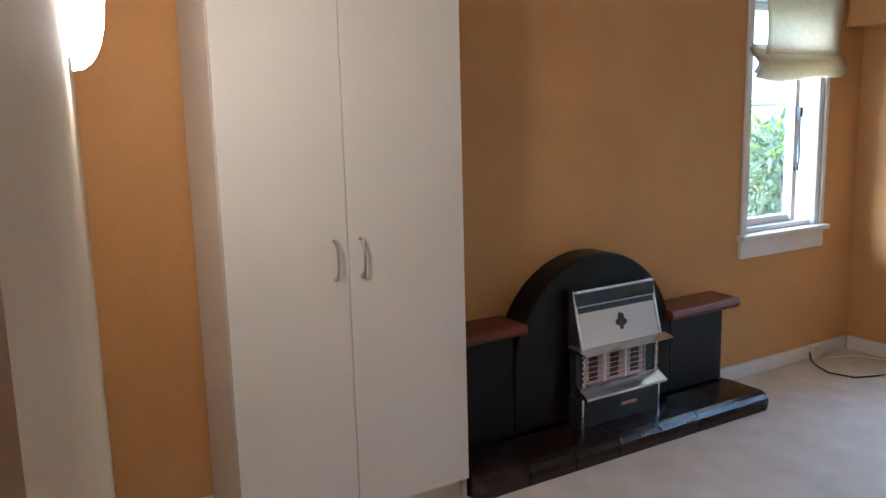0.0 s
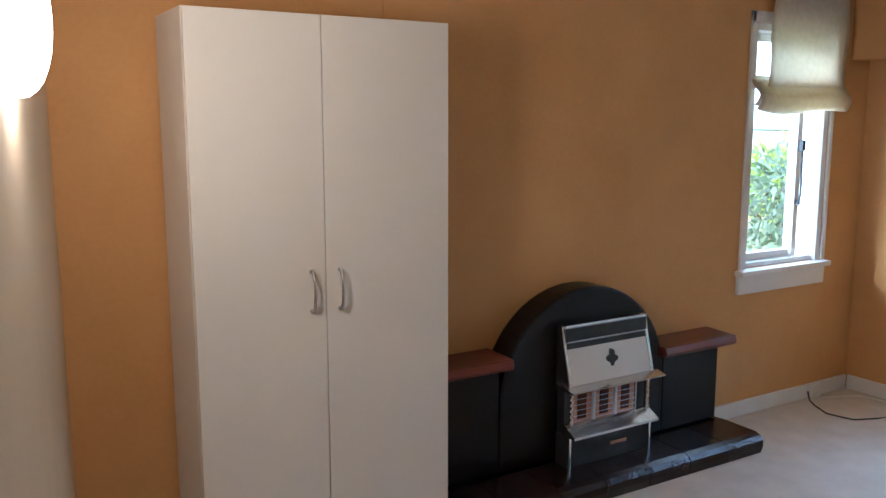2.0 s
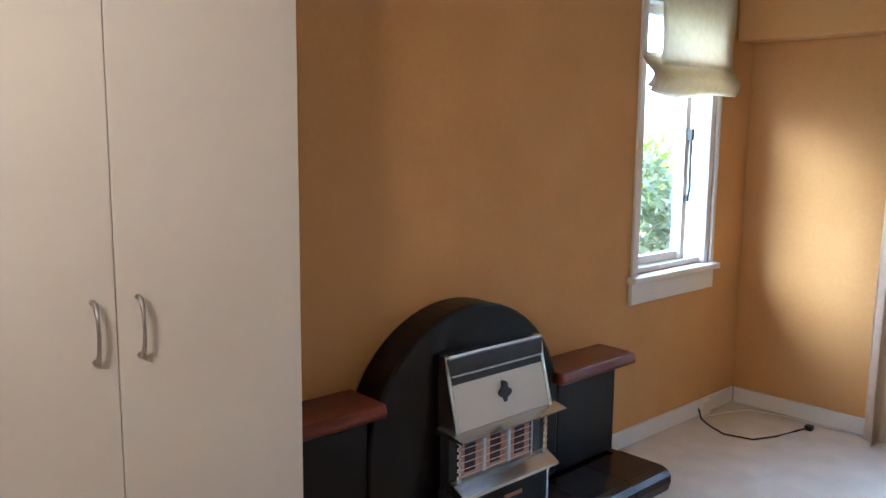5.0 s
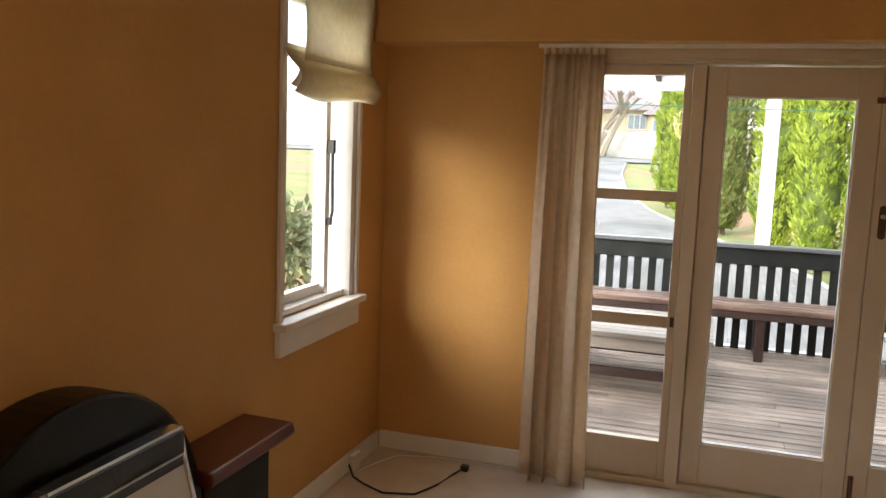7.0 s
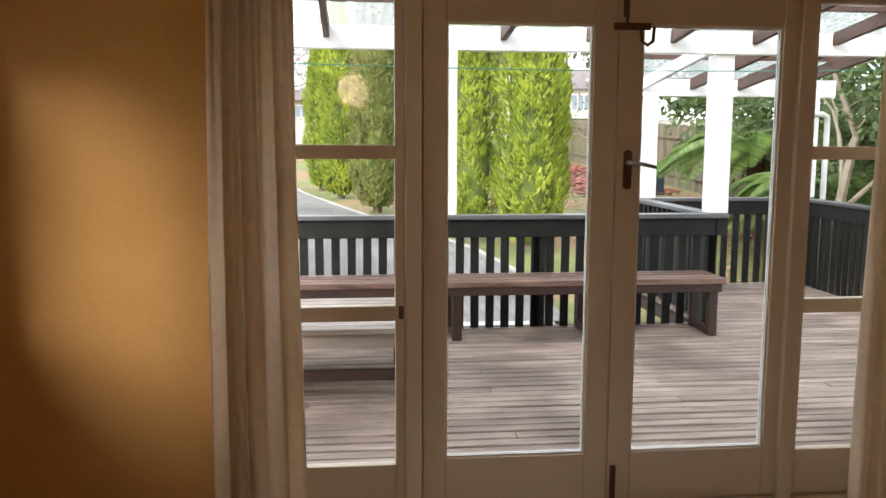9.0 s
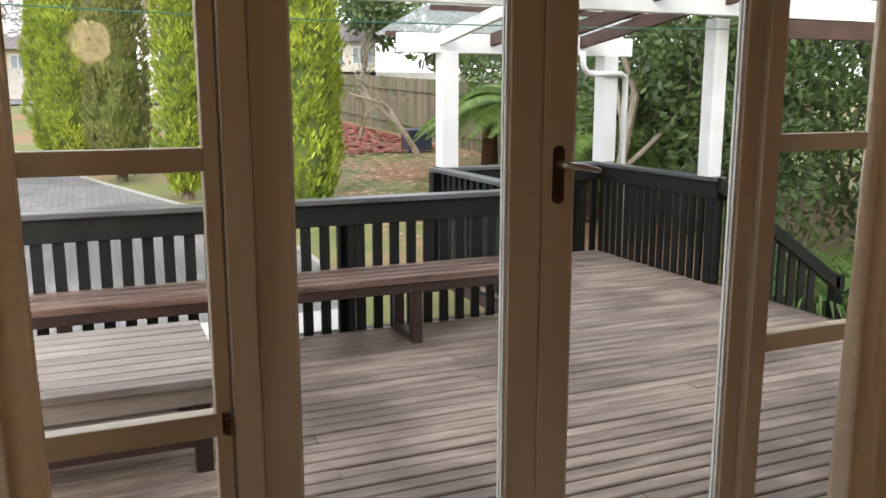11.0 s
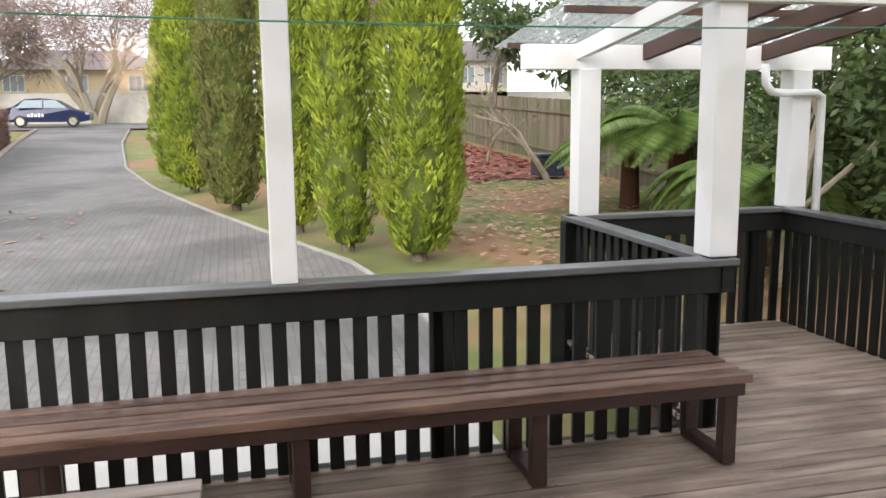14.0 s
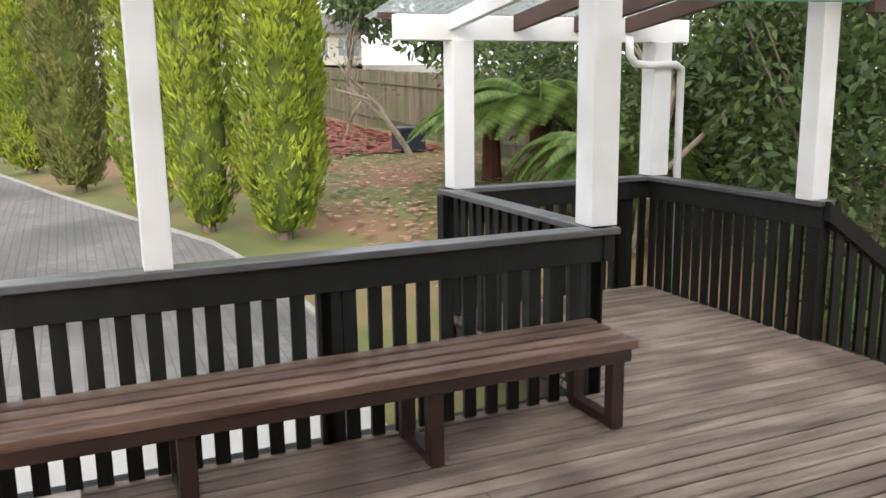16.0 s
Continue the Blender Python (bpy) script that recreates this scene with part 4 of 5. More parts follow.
under(part("stretcher", box(2.09, -1.36, 0.06, 2.13, 0.03, 0.12), BENCH, tb), tb)


# ---- plants ----
def leaves(s, rnd, centre, spreads, n, size, up=0.0, long=1.6, shell=0.55):
    """Small leaves scattered through an ellipsoid, thicker towards its outside."""
    for _ in range(n):
        d = Vector((rnd.gauss(0, 1), rnd.gauss(0, 1), rnd.gauss(0, 1))).normalized()
        r = shell + (1 - shell) * rnd.random() ** 0.7
        p = Vector((centre[0] + d.x * spreads[0] * r, centre[1] + d.y * spreads[1] * r, centre[2] + d.z * spreads[2] * r))
        t = (d + Vector((rnd.gauss(0, 0.6), rnd.gauss(0, 0.6), rnd.gauss(0, 0.6) + up))).normalized()
        w = t.cross(Vector((rnd.gauss(0, 1), rnd.gauss(0, 1), rnd.gauss(0, 1)))).normalized()
        z = size * rnd.uniform(0.6, 1.3)
        k = len(s.v)
        s.v += [tuple(p), tuple(p + t * z * long * 0.5 + w * z * 0.35), tuple(p + t * z * long), tuple(p + t * z * long * 0.5 - w * z * 0.35)]
        s.f.append((k, k + 1, k + 2, k + 3))


def cypress(name, x, y, height, width, material, label, seed, taper=0.8):
    rnd = random.Random(seed)
    z0 = gz(x, y)
    t = thing(name, (x, y, z0), label, "tree", "row of cypresses")
    under(part("trunk", Shape().tube([(x, y, z0 - 0.1), (x + 0.02, y, z0 + 0.5), (x, y, z0 + height * 0.7)], [0.11, 0.085, 0.03], 8), BARK, t), t)
    R = width / 2

    def prof(v):
        return R * (0.55 + 0.45 * min(1, v / 0.12)) * (1 - max(0, (v - 0.45) / 0.55) ** 1.6 * taper) * (1 if v < 0.97 else 0.6)

    base = z0 + 0.14
    H = height - 0.14
    # solid tube in dark green, stands in for shade between the leaves
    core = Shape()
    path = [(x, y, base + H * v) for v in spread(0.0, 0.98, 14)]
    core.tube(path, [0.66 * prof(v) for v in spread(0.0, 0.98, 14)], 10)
    under(part("crown_core", core, CYPRESS_SHADE, t, "solid crown core, inner shade put into its dark green", smooth=True), t)
    s = Shape()
    n = int(1500 * height * width / 5)
    for _ in range(n):
        v = rnd.random() ** 0.9
        a = rnd.uniform(0, 2 * math.pi)
        lump = 1 + 0.34 * noise.noise((math.cos(a) * 2.2 + seed, math.sin(a) * 2.2, v * height * 2.6)) + 0.05 * math.sin(a * 3 + v * 17)
        r = prof(v) * lump
        c = Vector((x + r * 0.86 * math.cos(a), y + r * 0.86 * math.sin(a), base + H * v))
        out = Vector((math.cos(a), math.sin(a), 0))
        side = Vector((-math.sin(a), math.cos(a), 0))
        for j in range(7):
            tip = (out * rnd.uniform(0.15, 0.9) + side * rnd.gauss(0, 0.45) + Vector((0, 0, rnd.uniform(0.5, 1.3)))).normalized()
            w = (side + out * rnd.gauss(0, 0.6)).normalized()
            L = rnd.uniform(0.08, 0.17)
            b = c + side * rnd.gauss(0, 0.035) + out * rnd.gauss(0, 0.03) + Vector((0, 0, rnd.gauss(0, 0.04)))
            k = len(s.v)
            s.v += [tuple(b), tuple(b + tip * L * 0.55 + w * 0.022), tuple(b + tip * L), tuple(b + tip * L * 0.55 - w * 0.022)]
            s.f.append((k, k + 1, k + 2, k + 3))
    ob = under(part("crown", s, material, t, kind="stuff"), t)
    return t


cypress("cypress", 10.35, -3.98, 5.6, 1.12, CYPRESS, "tall narrow bright green cypress with a gap low in its foliage", 1)
cypress("cypress", 11.2, -3.12, 5.6, 0.92, CYPRESS, "tall narrow bright green cypress beside the driveway", 2)
cypress("cypress", 13.0, -2.55, 5.8, 0.95, CYPRESS, "tall narrow green cypress beside the driveway", 3)
cypress("cypress", 15.6, -1.6, 6.0, 1.25, CYPRESS_OLD, "tall olive-green cypress, thinning and patchy", 4)
cypress("cypress", 18.3, -0.75, 5.2, 1.1, CYPRESS, "tall bright green cypress beside the driveway", 5, 0.95)
cypress("cypress", 20.6, -0.2, 4.7, 1.0, CYPRESS, "pointed bright green cypress near the street", 6, 1.0)
cypress("cypress", 12.6, -4.85, 6.2, 0.7, CYPRESS, "tall narrow green cypress behind the row", 7)


def limbs(s, rnd, p, d, length, radius, depth, tips):
    n = 4
    pts, rs = [p], [radius]
    for k in range(n):
        d = (d + Vector((rnd.gauss(0, 0.16), rnd.gauss(0, 0.16), rnd.gauss(0.03, 0.12)))).normalized()
        p = p + d * length / n
        pts.append(p)
        rs.append(radius * (1 - 0.45 * (k + 1) / n))
    s.tube(pts, rs, 6 if depth > 1 else 4)
    if depth == 0:
        tips.append(p)
        return
    for _ in range(rnd.choice((2, 3, 3))):
        nd = (d + Vector((rnd.gauss(0, 0.55), rnd.gauss(0, 0.55), rnd.gauss(0.1, 0.35)))).normalized()
        limbs(s, rnd, pts[rnd.choice((2, 3, 4))], nd, length * rnd.uniform(0.6, 0.8), rs[-1] * 0.8, depth - 1, tips)


def tree(name, x, y, height, label, leaf, seed, leaf_n=40, leaf_size=0.1, crown=0.7, lean=(0, 0), bark=BARK, depth=3, radius=None):
    rnd = random.Random(seed)
    z0 = gz(x, y)
    t = thing(name, (x, y, z0), label, "tree")
    s, tips = Shape(), []
    limbs(s, rnd, Vector((x, y, z0 - 0.1)), Vector((lean[0], lean[1], 1)).normalized(), height * 0.42, radius or height * 0.025, depth, tips)
    under(part("trunk", s, bark, t), t)
    if leaf is not None:
        c = Shape()
        for p in tips:
            leaves(c, rnd, p, (crown, crown, crown * 0.75), leaf_n, leaf_size, shell=0.2)
        under(part("crown", c, leaf, t, kind="stuff"), t)
    return t


def bush(name, x, y, w, h, label, leaf, seed, n=1600, size=0.09, category="shrub", z=None):
    rnd = random.Random(seed)
    z0 = gz(x, y) if z is None else z
    t = thing(name, (x, y, z0), label, category)
    stems = Shape()
    c = Shape()
    blobs = 9
    for k in range(blobs):
        px, py = x + rnd.uniform(-0.5, 0.5) * w, y + rnd.uniform(-0.5, 0.5) * w
        pz = z0 + h * rnd.uniform(0.25, 0.8)
        stems.tube([(x + rnd.uniform(-0.1, 0.1), y, z0 - 0.05), ((x + px) / 2, (y + py) / 2, (z0 + pz) / 2), (px, py, pz)], [0.035, 0.025, 0.01], 5)
        q = rnd.uniform(0.22, 0.36)
        leaves(c, rnd, (px, py, pz), (w * q, w * q, h * q * 0.9), n // blobs, size, shell=0.3)
    under(part("stems", stems, BARK, t), t)
    under(part("leaves", c, leaf, t, kind="stuff"), t)
    return t


# shrubs and trees beyond the deck's far end
bush("shrub", 12.6, -9.6, 3.0, 3.2, "dense dark green shrub by the fence", SHRUB, 20, 3200, 0.10)
bush("shrub", 9.6, -9.3, 2.8, 3.4, "dense dark green shrub behind the railing", SHRUB, 21, 6000, 0.09)
bush("shrub", 7.2, -8.8, 2.4, 3.6, "tall dark green glossy-leaved shrub behind the deck", SHRUB, 22, 7000, 0.08)
bush("shrub", 5.2, -8.5, 2.4, 4.2, "tall dark green glossy-leaved shrub beside the steps", SHRUB, 23, 8000, 0.08)
bush("shrub", 3.0, -9.6, 2.4, 4.0, "tall dark green shrub beyond the steps", SHRUB, 24, 7000, 0.08)
bush("shrub", 4.2, -12.0, 4.0, 5.0, "tall dark green shrub in the far garden", SHRUB, 26, 6000, 0.14)
bush("shrub", 8.0, -12.6, 4.5, 5.5, "tall dark green shrub in the far garden", SHRUB, 27, 6000, 0.14)
bush("shrub", 15.5, -11.5, 3.4, 4.2, "dark green shrub beyond the fence", SHRUB, 25, 3000, 0.13)
tree("tree", 9.0, -11.5, 8.0, "tall leafy dark green tree behind the deck", SHRUB, 30, 150, 0.13, 1.0)
tree("tree", 5.8, -11.0, 8.5, "tall leafy dark green tree beyond the steps", SHRUB, 31, 150, 0.13, 1.0)
tree("tree", 14.0, -13.5, 8.5, "tall leafy tree beyond the fence", SHRUB, 32, 130, 0.15, 1.1)
tree("tree", 20.0, -14.0, 7.0, "grey-green tree beyond the fence", BUSH, 33, 90, 0.16, 1.1)
tree("tree", 7.7, -7.6, 5.0, "thin pale-barked tree with bare side branches", None, 34, bark=PALE_BARK, radius=0.09)
tree("fruit_tree", 22.0, -8.5, 2.6, "small pruned bare fruit tree on the lawn", None, 35, bark=PALE_BARK, depth=2, radius=0.06)
tree("fruit_tree", 17.2, -8.55, 3.6, "bare lichen-covered tree leaning by the fence", BUSH, 36, 10, 0.07, 0.5, (0.05, 0.25), PALE_BARK, 3, 0.09)


def fern(x, y, trunk, reach, seed, label):
    rnd = random.Random(seed)
    z0 = gz(x, y)
    t = thing("tree_fern", (x, y, z0), label, "tree fern")
    under(part("trunk", Shape().tube([(x, y, z0 - 0.1), (x, y, z0 + trunk * 0.5), (x, y, z0 + trunk)], [0.20, 0.17, 0.15], 10), FERN_BARK, t, "shaggy red-brown trunk"), t)
    top = Vector((x, y, z0 + trunk))
    for k in range(26):
        a = 2 * math.pi * k / 26 + rnd.uniform(-0.12, 0.12)
        rise, L = rnd.uniform(0.25, 0.75), reach * rnd.uniform(0.75, 1.1)
        d, side = Vector((math.cos(a), math.sin(a), 0)), Vector((-math.sin(a), math.cos(a), 0))
        s, spine = Shape(), []
        for j in range(15):
            u = j / 14
            spine.append(top + d * L * u + Vector((0, 0, rise * math.sin(u * 2.2) * 0.9 - 0.75 * u * u)))
        s.tube(spine[::2], [0.014, 0.012, 0.011, 0.01, 0.008, 0.006, 0.004, 0.003], 4)
        for j in range(64):
            u = 0.1 + 0.9 * j / 64
            i = min(13, int(u * 14))
            p = spine[i].lerp(spine[i + 1], u * 14 - i)
            ll = 0.34 * reach / 1.4 * math.sin(math.pi * min(1, 0.12 + u * 0.88)) ** 0.7 + 0.03
            for sg in (-1, 1):
                tip = p + side * sg * ll + d * ll * 0.35 + Vector((0, 0, -0.35 * ll))
                w = d * 0.012
                m_ = p.lerp(tip, 0.5) + Vector((0, 0, 0.02))
                q = len(s.v)
                s.v += [tuple(p - w), tuple(m_ - w * 1.3), tuple(tip), tuple(m_ + w * 1.3), tuple(p + w)]
                s.f.append((q, q + 1, q + 2, q + 3, q + 4))
        under(part("frond", s, FERN, t), t)
    return t


fern(10.9, -8.15, 1.55, 1.75, 40, "green tree fern with a shaggy red-brown trunk")
fern(8.6, -7.9, 1.0, 1.5, 41, "low green tree fern behind the railing")
fern(13.4, -8.6, 1.3, 1.6, 42, "green tree fern by the fence")


def strap_plant(x, y, seed, label, r=0.55):
    rnd = random.Random(seed)
    z0 = gz(x, y)
    t = thing("lily_clump", (x, y, z0), label, "plant")
    s = Shape()
    for _ in range(110):
        a, L = rnd.uniform(0, 6.28), rnd.uniform(0.35, 0.8) * r / 0.55
        d, sd = Vector((math.cos(a), math.sin(a), 0)), Vector((-math.sin(a), math.cos(a), 0))
        b = Vector((x, y, z0)) + d * rnd.uniform(0, 0.15)
        pts = [b + d * L * u * 0.8 + Vector((0, 0, L * (1.5 * u - 1.25 * u * u))) for u in (0, 0.35, 0.7, 1)]
        k = len(s.v)
        for p, w in zip(pts, (0.016, 0.02, 0.015, 0.002)):
            s.v += [tuple(p - sd * w), tuple(p + sd * w)]
        s.f += [(k + 2 * i, k + 2 * i + 1, k + 2 * i + 3, k + 2 * i + 2) for i in range(3)]
    under(part("leaves", s, LILY, t, kind="stuff"), t)


for i, (x, y) in enumerate(((3.6, -7.2), (4.3, -7.5), (3.3, -7.9), (2.6, -8.2), (4.0, -8.2))):
    strap_plant(x, y, 60 + i, "clump of green strap leaves beside the steps", 0.75)

# leaves on the lawn
for nm, m, box4, n, seed in (("leaf_litter", LEAF_LITTER, (7, 30, -9.8, -4.6), 6500, 70), ("red_leaf_litter", RED_LITTER, (18, 30, -9.7, -6.9), 3800, 71), ("leaf_litter", LEAF_LITTER, (6, 16, 1.0, 3.6), 260, 72)):
    rnd2 = random.Random(seed)
    s = Shape()
    for _ in range(n):
        x, y = rnd2.uniform(box4[0], box4[1]), rnd2.uniform(box4[2], box4[3])
        if seed == 70 and y > -5.5 and rnd2.random() < 0.6:
            continue
        a, q = rnd2.uniform(0, 6.28), rnd2.uniform(0.03, 0.09) * (1.5 if seed == 71 else 1)
        z = gz(x, y) + 0.07
        u, w = Vector((math.cos(a), math.sin(a), rnd2.uniform(-0.2, 0.2))) * q, Vector((-math.sin(a), math.cos(a), rnd2.uniform(-0.2, 0.2))) * q * 0.6
        c = Vector((x, y, z))
        k = len(s.v)
        s.v += [tuple(c - u), tuple(c + w), tuple(c + u), tuple(c - w)]
        s.f.append((k, k + 1, k + 2, k + 3))
    tagged(part(nm, s, m, None, "fallen autumn leaves strewn over the ground", kind="stuff"), category="leaves")

# ---- fence ----
fence = thing("fence", (22, -10.2, 0.1), "tall weathered grey timber paling fence", "fence", kind="structure")
plank = box(-0.07, -0.012, 0, 0.07, 0.012, 1.75).mesh("plank", FENCE)
x = 12.0
rnd = random.Random(5)
while x < 44:
    ob = new("plank", plank)
    ob.parent = fence
    ob.location = (x - 22, 0.0 + rnd.uniform(-0.006, 0.006), gz(x, -10.2) - 0.1 + rnd.uniform(-0.02, 0.03))
    ob.rotation_euler = (0, rnd.uniform(-0.008, 0.008), 0)
    x += 0.15
s = Shape()
for z in (0.35, 1.4):
    s.tube([(x, -10.16, gz(x, -10.2) + z) for x in spread(12, 44, 12)], 0.04, 4)
under(part("fence_rail", s, FENCE, fence), fence)
pot = thing("planter", (18.3, -8.9, gz(18.3, -8.9)), "square navy glazed planter on the lawn", "planter")
z = gz(18.3, -8.9)
s = Shape()
s.prism([(17.98, -9.2), (18.62, -9.2), (18.62, -8.58), (17.98, -8.58)], z, z + 0.55, "z").box(17.94, -9.24, z + 0.5, 18.66, -8.54, z + 0.58)
under(part("tub", s, NAVY_POT, pot, bevel=0.02), pot)

# ---- brush hedge and bushes along the drive ----
hg = thing("hedge", (22, 4.8, gz(22)), "clipped brown brush hedge along the driveway", "hedge")
s, core, rnd = Shape(), Shape(), random.Random(8)
for x in spread(8.5, 35, 60):
    y = edge(LEFT, x) + 0.65
    core.box(x - 0.23, y - 0.28, gz(x) - 0.05, x + 0.23, y + 0.28, gz(x) + 1.25)
for _ in range(16000):
    x = 8.3 + 26.9 * rnd.random() ** 1.2
    y0 = edge(LEFT, x) + 0.3
    if rnd.random() < 0.7:
        p = Vector((x, y0 + rnd.uniform(-0.04, 0.05), gz(x) + rnd.uniform(0.05, 1.36)))
    else:
        p = Vector((x, y0 + rnd.uniform(0, 0.7), gz(x) + 1.3 + rnd.uniform(-0.03, 0.1)))
    t = Vector((rnd.gauss(0, 0.4), -0.3 + rnd.gauss(0, 0.3), -0.6 + rnd.gauss(0, 0.5))).normalized() * rnd.uniform(0.10, 0.22)
    w = Vector((rnd.gauss(0, 1), rnd.gauss(0, 0.3), rnd.gauss(0, 1))).normalized() * 0.016
    k = len(s.v)
    s.v += [tuple(p - w), tuple(p + t), tuple(p + w)]
    s.f.append((k, k + 1, k + 2))
under(part("hedge_core", core, mat("hedge_core_brown", (0.10, 0.05, 0.036), (0.17, 0.09, 0.065), 0.9, 14, 1.0), hg), hg)
under(part("brush", s, HEDGE, hg, kind="stuff"), hg)
for i, (x, y, w, h) in enumerate(((22, 6.9, 3.2, 2.6), (26, 7.8, 3.4, 3.0), (17.5, 6.2, 3.0, 2.3), (30.5, 9.2, 3.5, 3.4))):
    bush("shrub", x, y, w, h, "rounded grey-green bush behind the brush hedge", BUSH, 80 + i, 2600, 0.12)

# ---- the street's far side ----
wl2 = setting("street_wall", Shape().box(54, -40, gz(54) - 0.3, 54.25, 45, gz(54) + 1.9), CONCRETE, "pale rendered wall across the street", "wall")
verge = setting("verge", ground_sheet([52, 53, 54], [-40, 0, 45], 0.09), GRASS, "narrow grass verge along the wall", "verge")


def bare_tree(x, y, h, label, seed, lean):
    rnd = random.Random(seed)
    z0 = gz(x, y)
    t = thing("street_tree", (x, y, z0), label, "tree")
    s, tips = Shape(), []
    for k in range(4):
        d = Vector((rnd.gauss(0, 0.35), (-1) ** k * rnd.uniform(0.3, 0.9) + lean, 1)).normalized()
        limbs(s, rnd, Vector((x, y, z0)), d, h * 0.42, h * 0.028, 3, tips)
    under(part("trunk", s, PALE_BARK, t), t)
    c = Shape()
    for p in tips:
        leaves(c, rnd, p, (1.3, 1.3, 1.1), 70, 0.28, long=3.5, shell=0.1)
    c2 = Shape()
    for i in range(0, len(c.f)):
        a, b, e, d_ = c.f[i]
        pa, pe, mid_ = Vector(c.v[a]), Vector(c.v[e]), (Vector(c.v[b]) - Vector(c.v[d_])) * 0.11
        k = len(c2.v)
        c2.v += [tuple(pa - mid_), tuple(pa + mid_), tuple(pe)]
        c2.f.append((k, k + 1, k + 2))
    under(part("twigs", c2, TWIG, t, kind="stuff"), t)


bare_tree(53.2, 6.0, 10.0, "large bare spreading tree with pinkish twigs by the street", 90, 0.3)
bare_tree(53.4, 13.0, 9.0, "bare spreading tree with pinkish twigs by the street", 91, 0.0)
bare_tree(36.0, -5.5, 7.0, "bare tree with pinkish twigs behind the cypresses", 92, 0.0)
for i, (x, y, h) in enumerate(((60, 15, 10), (63, 22, 12), (58, 26, 11), (62, -2, 9), (60, -10, 10), (52, -18, 9), (45, -22, 10), (34, -20, 9), (27, -17, 8))):
    tree("tree", x, y, h, "dark evergreen tree in the distance", SHRUB, 100 + i, 120, 0.32, 1.5)


def house(x, y, z, w, d, h, label, seed):
    t = thing("house", (x, y, z), label, "house")
    under(part("wall", box(x, y - w / 2, z, x + d, y + w / 2, z + h), HOUSE_YELLOW if seed else WEATHERBOARD, t), t)
    s = Shape()
    o = 0.5
    s.add([(x - o, y - w / 2 - o, z + h), (x - o, y + w / 2 + o, z + h), (x + d + o, y + w / 2 + o, z + h), (x + d + o, y - w / 2 - o, z + h), (x + d / 2, y - w / 4, z + h + 1.6), (x + d / 2, y + w / 4, z + h + 1.6)],
          [(0, 1, 5, 4), (2, 3, 4, 5), (1, 2, 5), (3, 0, 4), (3, 2, 1, 0)])
    under(part("roof", s, HOUSE_ROOF, t, "grey tiled hip roof"), t)
    for k in range(3):
        yy = y - w / 2 + w * (k + 0.5) / 3
        f = Shape().box(x - 0.06, yy - 0.7, z + h - 1.5, x - 0.005, yy + 0.7, z + h - 1.42).box(x - 0.06, yy - 0.7, z + h - 0.4, x - 0.005, yy + 0.7, z + h - 0.32)
        for q in (-0.7, -0.25, 0.19, 0.64):
            f.box(x - 0.06, yy + q, z + h - 1.42, x - 0.005, yy + q + 0.06, z + h - 0.4)
        wn_ = under(part("window", f, OUT_WHITE, t, "white window frame"), t)
        under(part("window_pane", box(x - 0.03, yy - 0.64, z + h - 1.42, x - 0.006, yy + 0.64, z + h - 0.4), DARK_GLASS, t), t)
    return t


house(62, 8.5, gz(62), 12, 8, 3.6, "pale yellow house across the street", 1)
house(54, -16.8, gz(54) + 0.9, 6, 6, 3.0, "white weatherboard house beyond the fence", 0)
house(60, 0.5, gz(60), 6, 7, 3.2, "cream house across the street", 1)

# ---- parked car ----
CX, CY, CZ = 46.4, 7.4, gz(46.4) + 0.075
car = thing("car", (CX, CY, CZ), "small navy hatchback parked across the end of the driveway", "car")
side = [(-1.95, 0.35), (-2.0, 0.62), (-1.9, 0.74), (-1.15, 0.92), (-0.45, 1.36), (0.2, 1.46), (1.05, 1.42), (1.65, 1.02), (1.92, 0.95), (1.98, 0.6), (1.93, 0.32), (1.55, 0.26), (-1.5, 0.26)]
s = Shape()
n = len(side)
rows4 = []
for w, inset in ((-0.82, 1), (-0.72, 0), (0.72, 0), (0.82, 1)):
    pass
lo = [(CX - 0.83, CY + a, CZ + b) if b < 0.96 else (CX - 0.66, CY + a, CZ + b) for a, b in side]
hi = [(CX + 0.83, CY + a, CZ + b) if b < 0.96 else (CX + 0.66, CY + a, CZ + b) for a, b in side]
s.add(lo + hi, [(i, (i + 1) % n, n + (i + 1) % n, n + i) for i in range(n)] + [tuple(range(n))[::-1], tuple(range(n, 2 * n))])
under(part("body", s, CAR_BLUE, car, "navy painted body", bevel=0.05), car)
for a0, a1, b0, b1 in ((-0.95, 0.12, -0.42, 0.12), (0.2, 1.40, 0.2, 1.05)):
    g = Shape().add([(CX - 0.83, CY + a0, CZ + 0.97), (CX - 0.83, CY + a1, CZ + 0.97), (CX - 0.685, CY + b1, CZ + 1.36), (CX - 0.685, CY + b0, CZ + 1.36),
                     (CX - 0.80, CY + a0, CZ + 0.97), (CX - 0.80, CY + a1, CZ + 0.97), (CX - 0.655, CY + b1, CZ + 1.36), (CX - 0.655, CY + b0, CZ + 1.36)],
                    [(0, 1, 2, 3), (7, 6, 5, 4), (0, 4, 5, 1), (1, 5, 6, 2), (2, 6, 7, 3), (3, 7, 4, 0)])
    under(part("side_window", g, DARK_GLASS, car, "pale reflecting side window"), car)
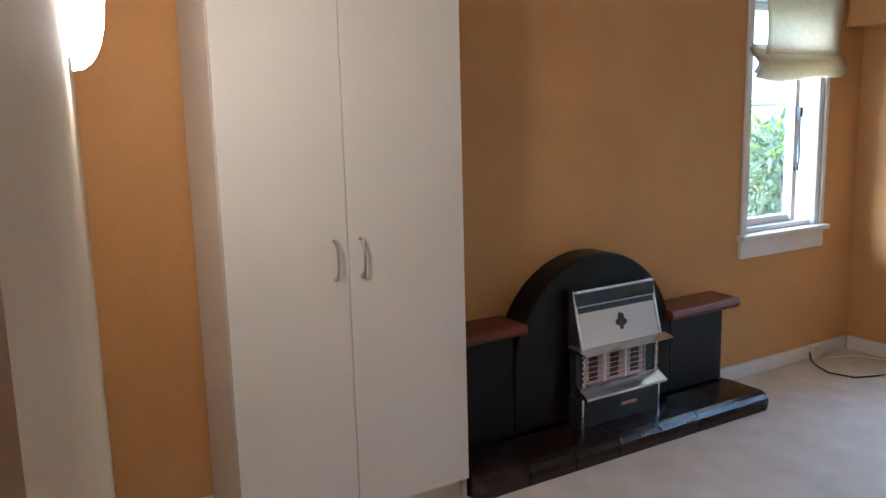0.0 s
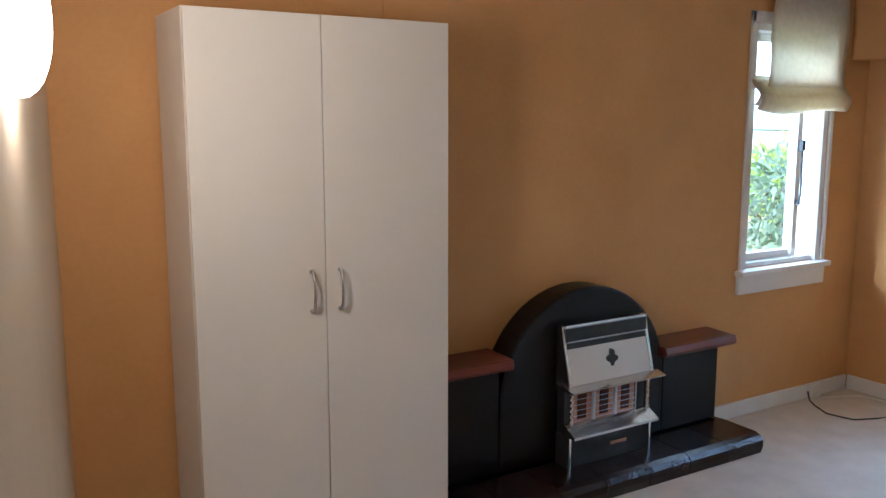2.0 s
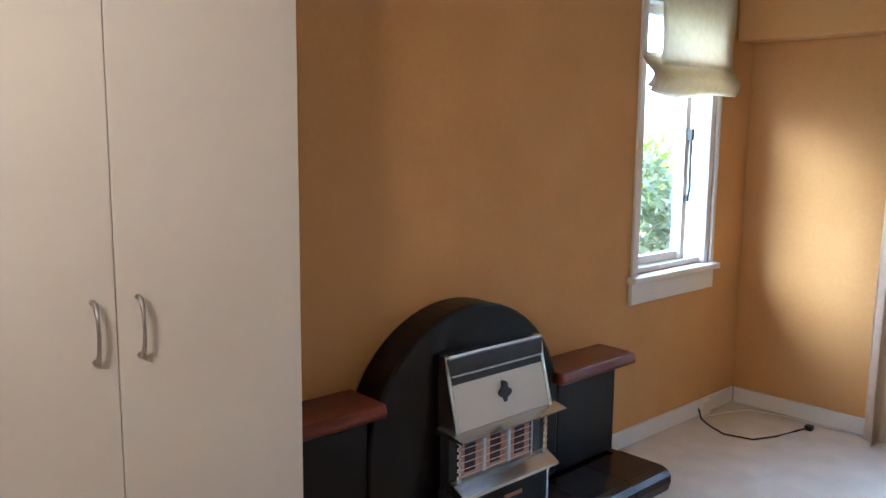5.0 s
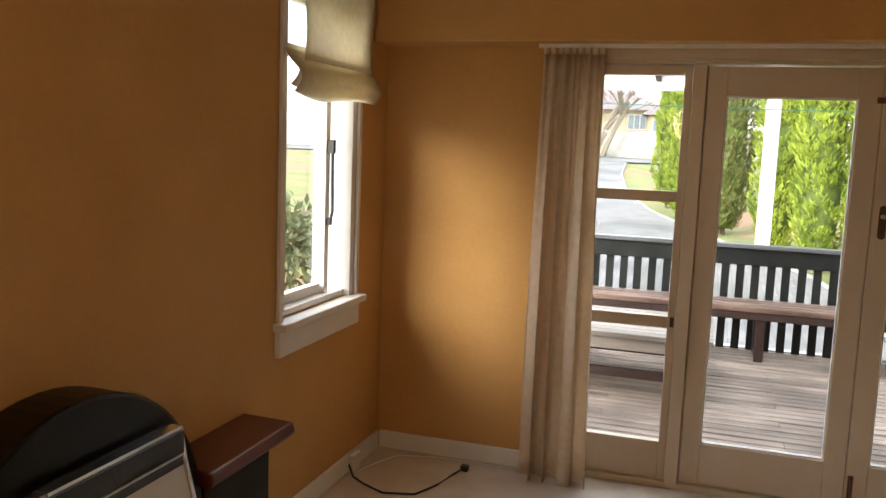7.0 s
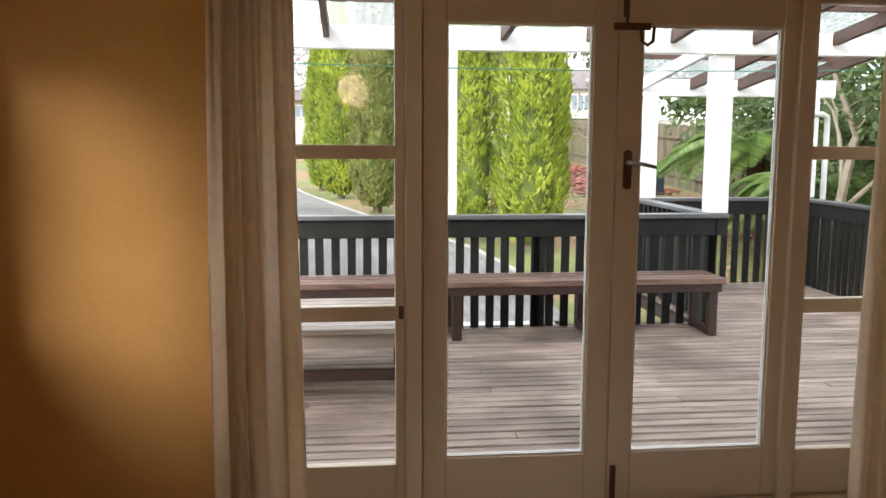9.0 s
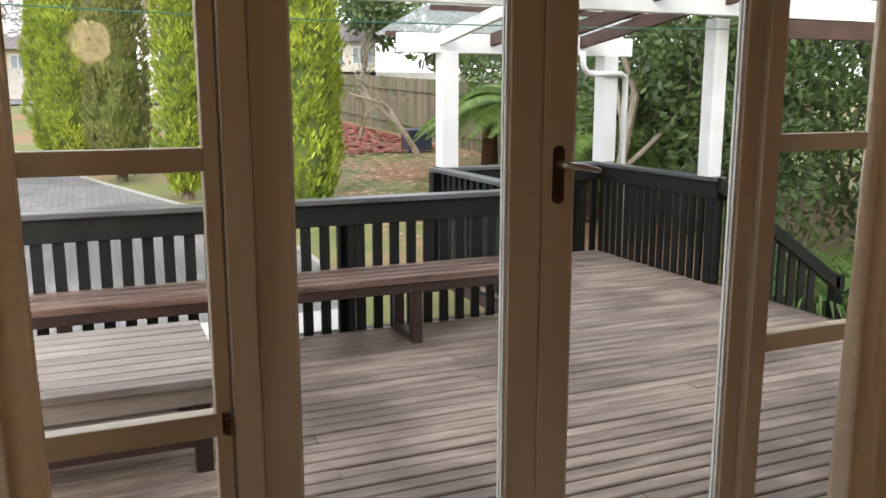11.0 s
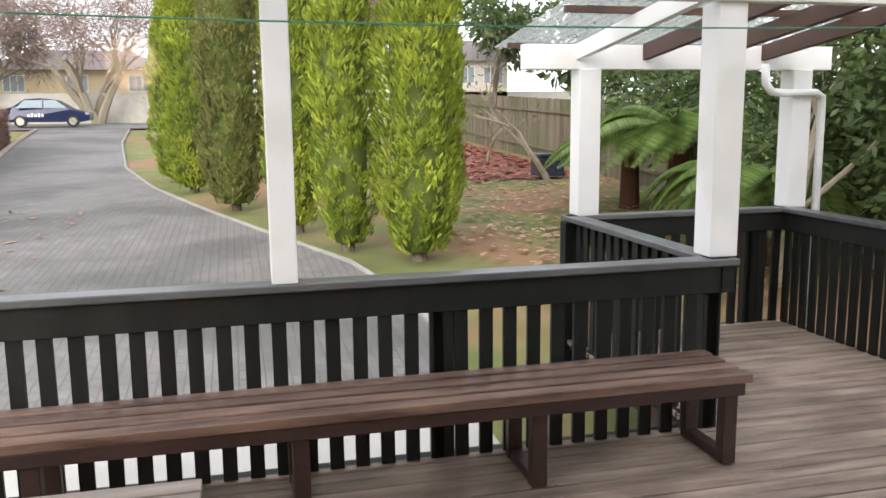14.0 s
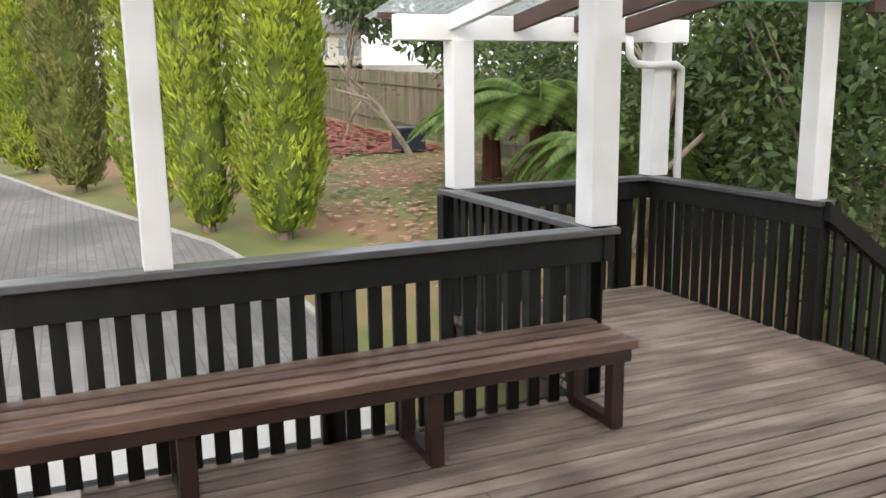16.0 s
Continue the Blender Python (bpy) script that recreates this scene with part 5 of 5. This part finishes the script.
for a in (-1.2, 1.25):
    w = under(part("wheel", Shape().tube([(CX - 0.86, CY + a, CZ + 0.30), (CX - 0.66, CY + a, CZ + 0.30)], 0.30, 20), TYRE, car, "black tyre"), car)
    rim = Shape().tube([(CX - 0.875, CY + a, CZ + 0.30), (CX - 0.85, CY + a, CZ + 0.30)], 0.19, 16)
    under(part("rim", rim, CHROME, car, "silver wheel rim"), car)
stripe = Shape().add([(CX - 0.905, CY - 0.9, CZ + 0.62), (CX - 0.905, CY + 1.3, CZ + 0.86), (CX - 0.905, CY + 1.3, CZ + 0.90), (CX - 0.905, CY - 0.9, CZ + 0.66)], [(0, 1, 2, 3)])
sb = Shape()
for k in range(5):
    sb.box(CX - 0.885, CY + 0.15 + 0.16 * k, CZ + 0.52, CX - 0.875, CY + 0.26 + 0.16 * k, CZ + 0.66 + 0.04 * (k % 2))
under(part("lettering_bar", sb, OUT_WHITE, car, "white bars of lettering on the door"), car)
under(part("headlight", box(CX - 0.84, CY - 1.97, CZ + 0.62, CX - 0.5, CY - 1.80, CZ + 0.74), DARK_GLASS, car), car)

# ---- garden seen through the small window ----
bush("shrub", -0.2, 6.2, 1.5, 1.15, "bright green low shrub in the side garden", LILY, 120, 1800, 0.07, z=-0.6)
bush("shrub", 1.5, 5.6, 1.3, 1.0, "bright green low shrub beside the path", FERN, 125, 1600, 0.07, z=-0.6)
bush("shrub", 4.2, 3.9, 2.0, 1.9, "grey-green shrub outside the small window", BUSH, 126, 2400, 0.09, z=-0.6)
bush("shrub", 7.4, 6.4, 2.2, 2.3, "green shrub beside the driveway", CYPRESS, 127, 2600, 0.11, z=-0.55)
bush("shrub", 1.8, 13.0, 3.0, 2.4, "grey-green shrub at the back of the side garden", BUSH, 121, 2200, 0.12, z=-0.6)
bush("shrub", 6.0, 12.5, 3.0, 2.8, "green shrub at the back of the side garden", CYPRESS, 122, 2400, 0.12, z=-0.6)
tree("tree", 3.6, 15.5, 5.0, "pale-trunked thin tree in the side garden", BUSH, 123, 30, 0.12, 0.8, bark=PALE_BARK)
for px, py in ((0.55, 4.7), (1.15, 4.5)):
    pot_t = thing("flower_pot", (px, py, -0.58), "terracotta pot with green leaves on the side path's edge", "plant pot", "pots in the side garden")
    under(part("pot", Shape().tube([(px, py, -0.60), (px, py, -0.36), (px, py, -0.355), (px, py, -0.30)], [0.12, 0.16, 0.185, 0.185], 16), TERRACOTTA, pot_t, smooth=False), pot_t)
    pl = Shape()
    leaves(pl, random.Random(int(px * 100)), (px, py, -0.12), (0.24, 0.24, 0.2), 260, 0.06, shell=0.2)
    under(part("leaves", pl, LILY, pot_t, kind="stuff"), pot_t)
setting("side_path", ground_sheet(spread(-6, 4, 8), [0.5, 1.5, 2.6], 0.065), CONCRETE, "pale concrete path beside the house", "path")
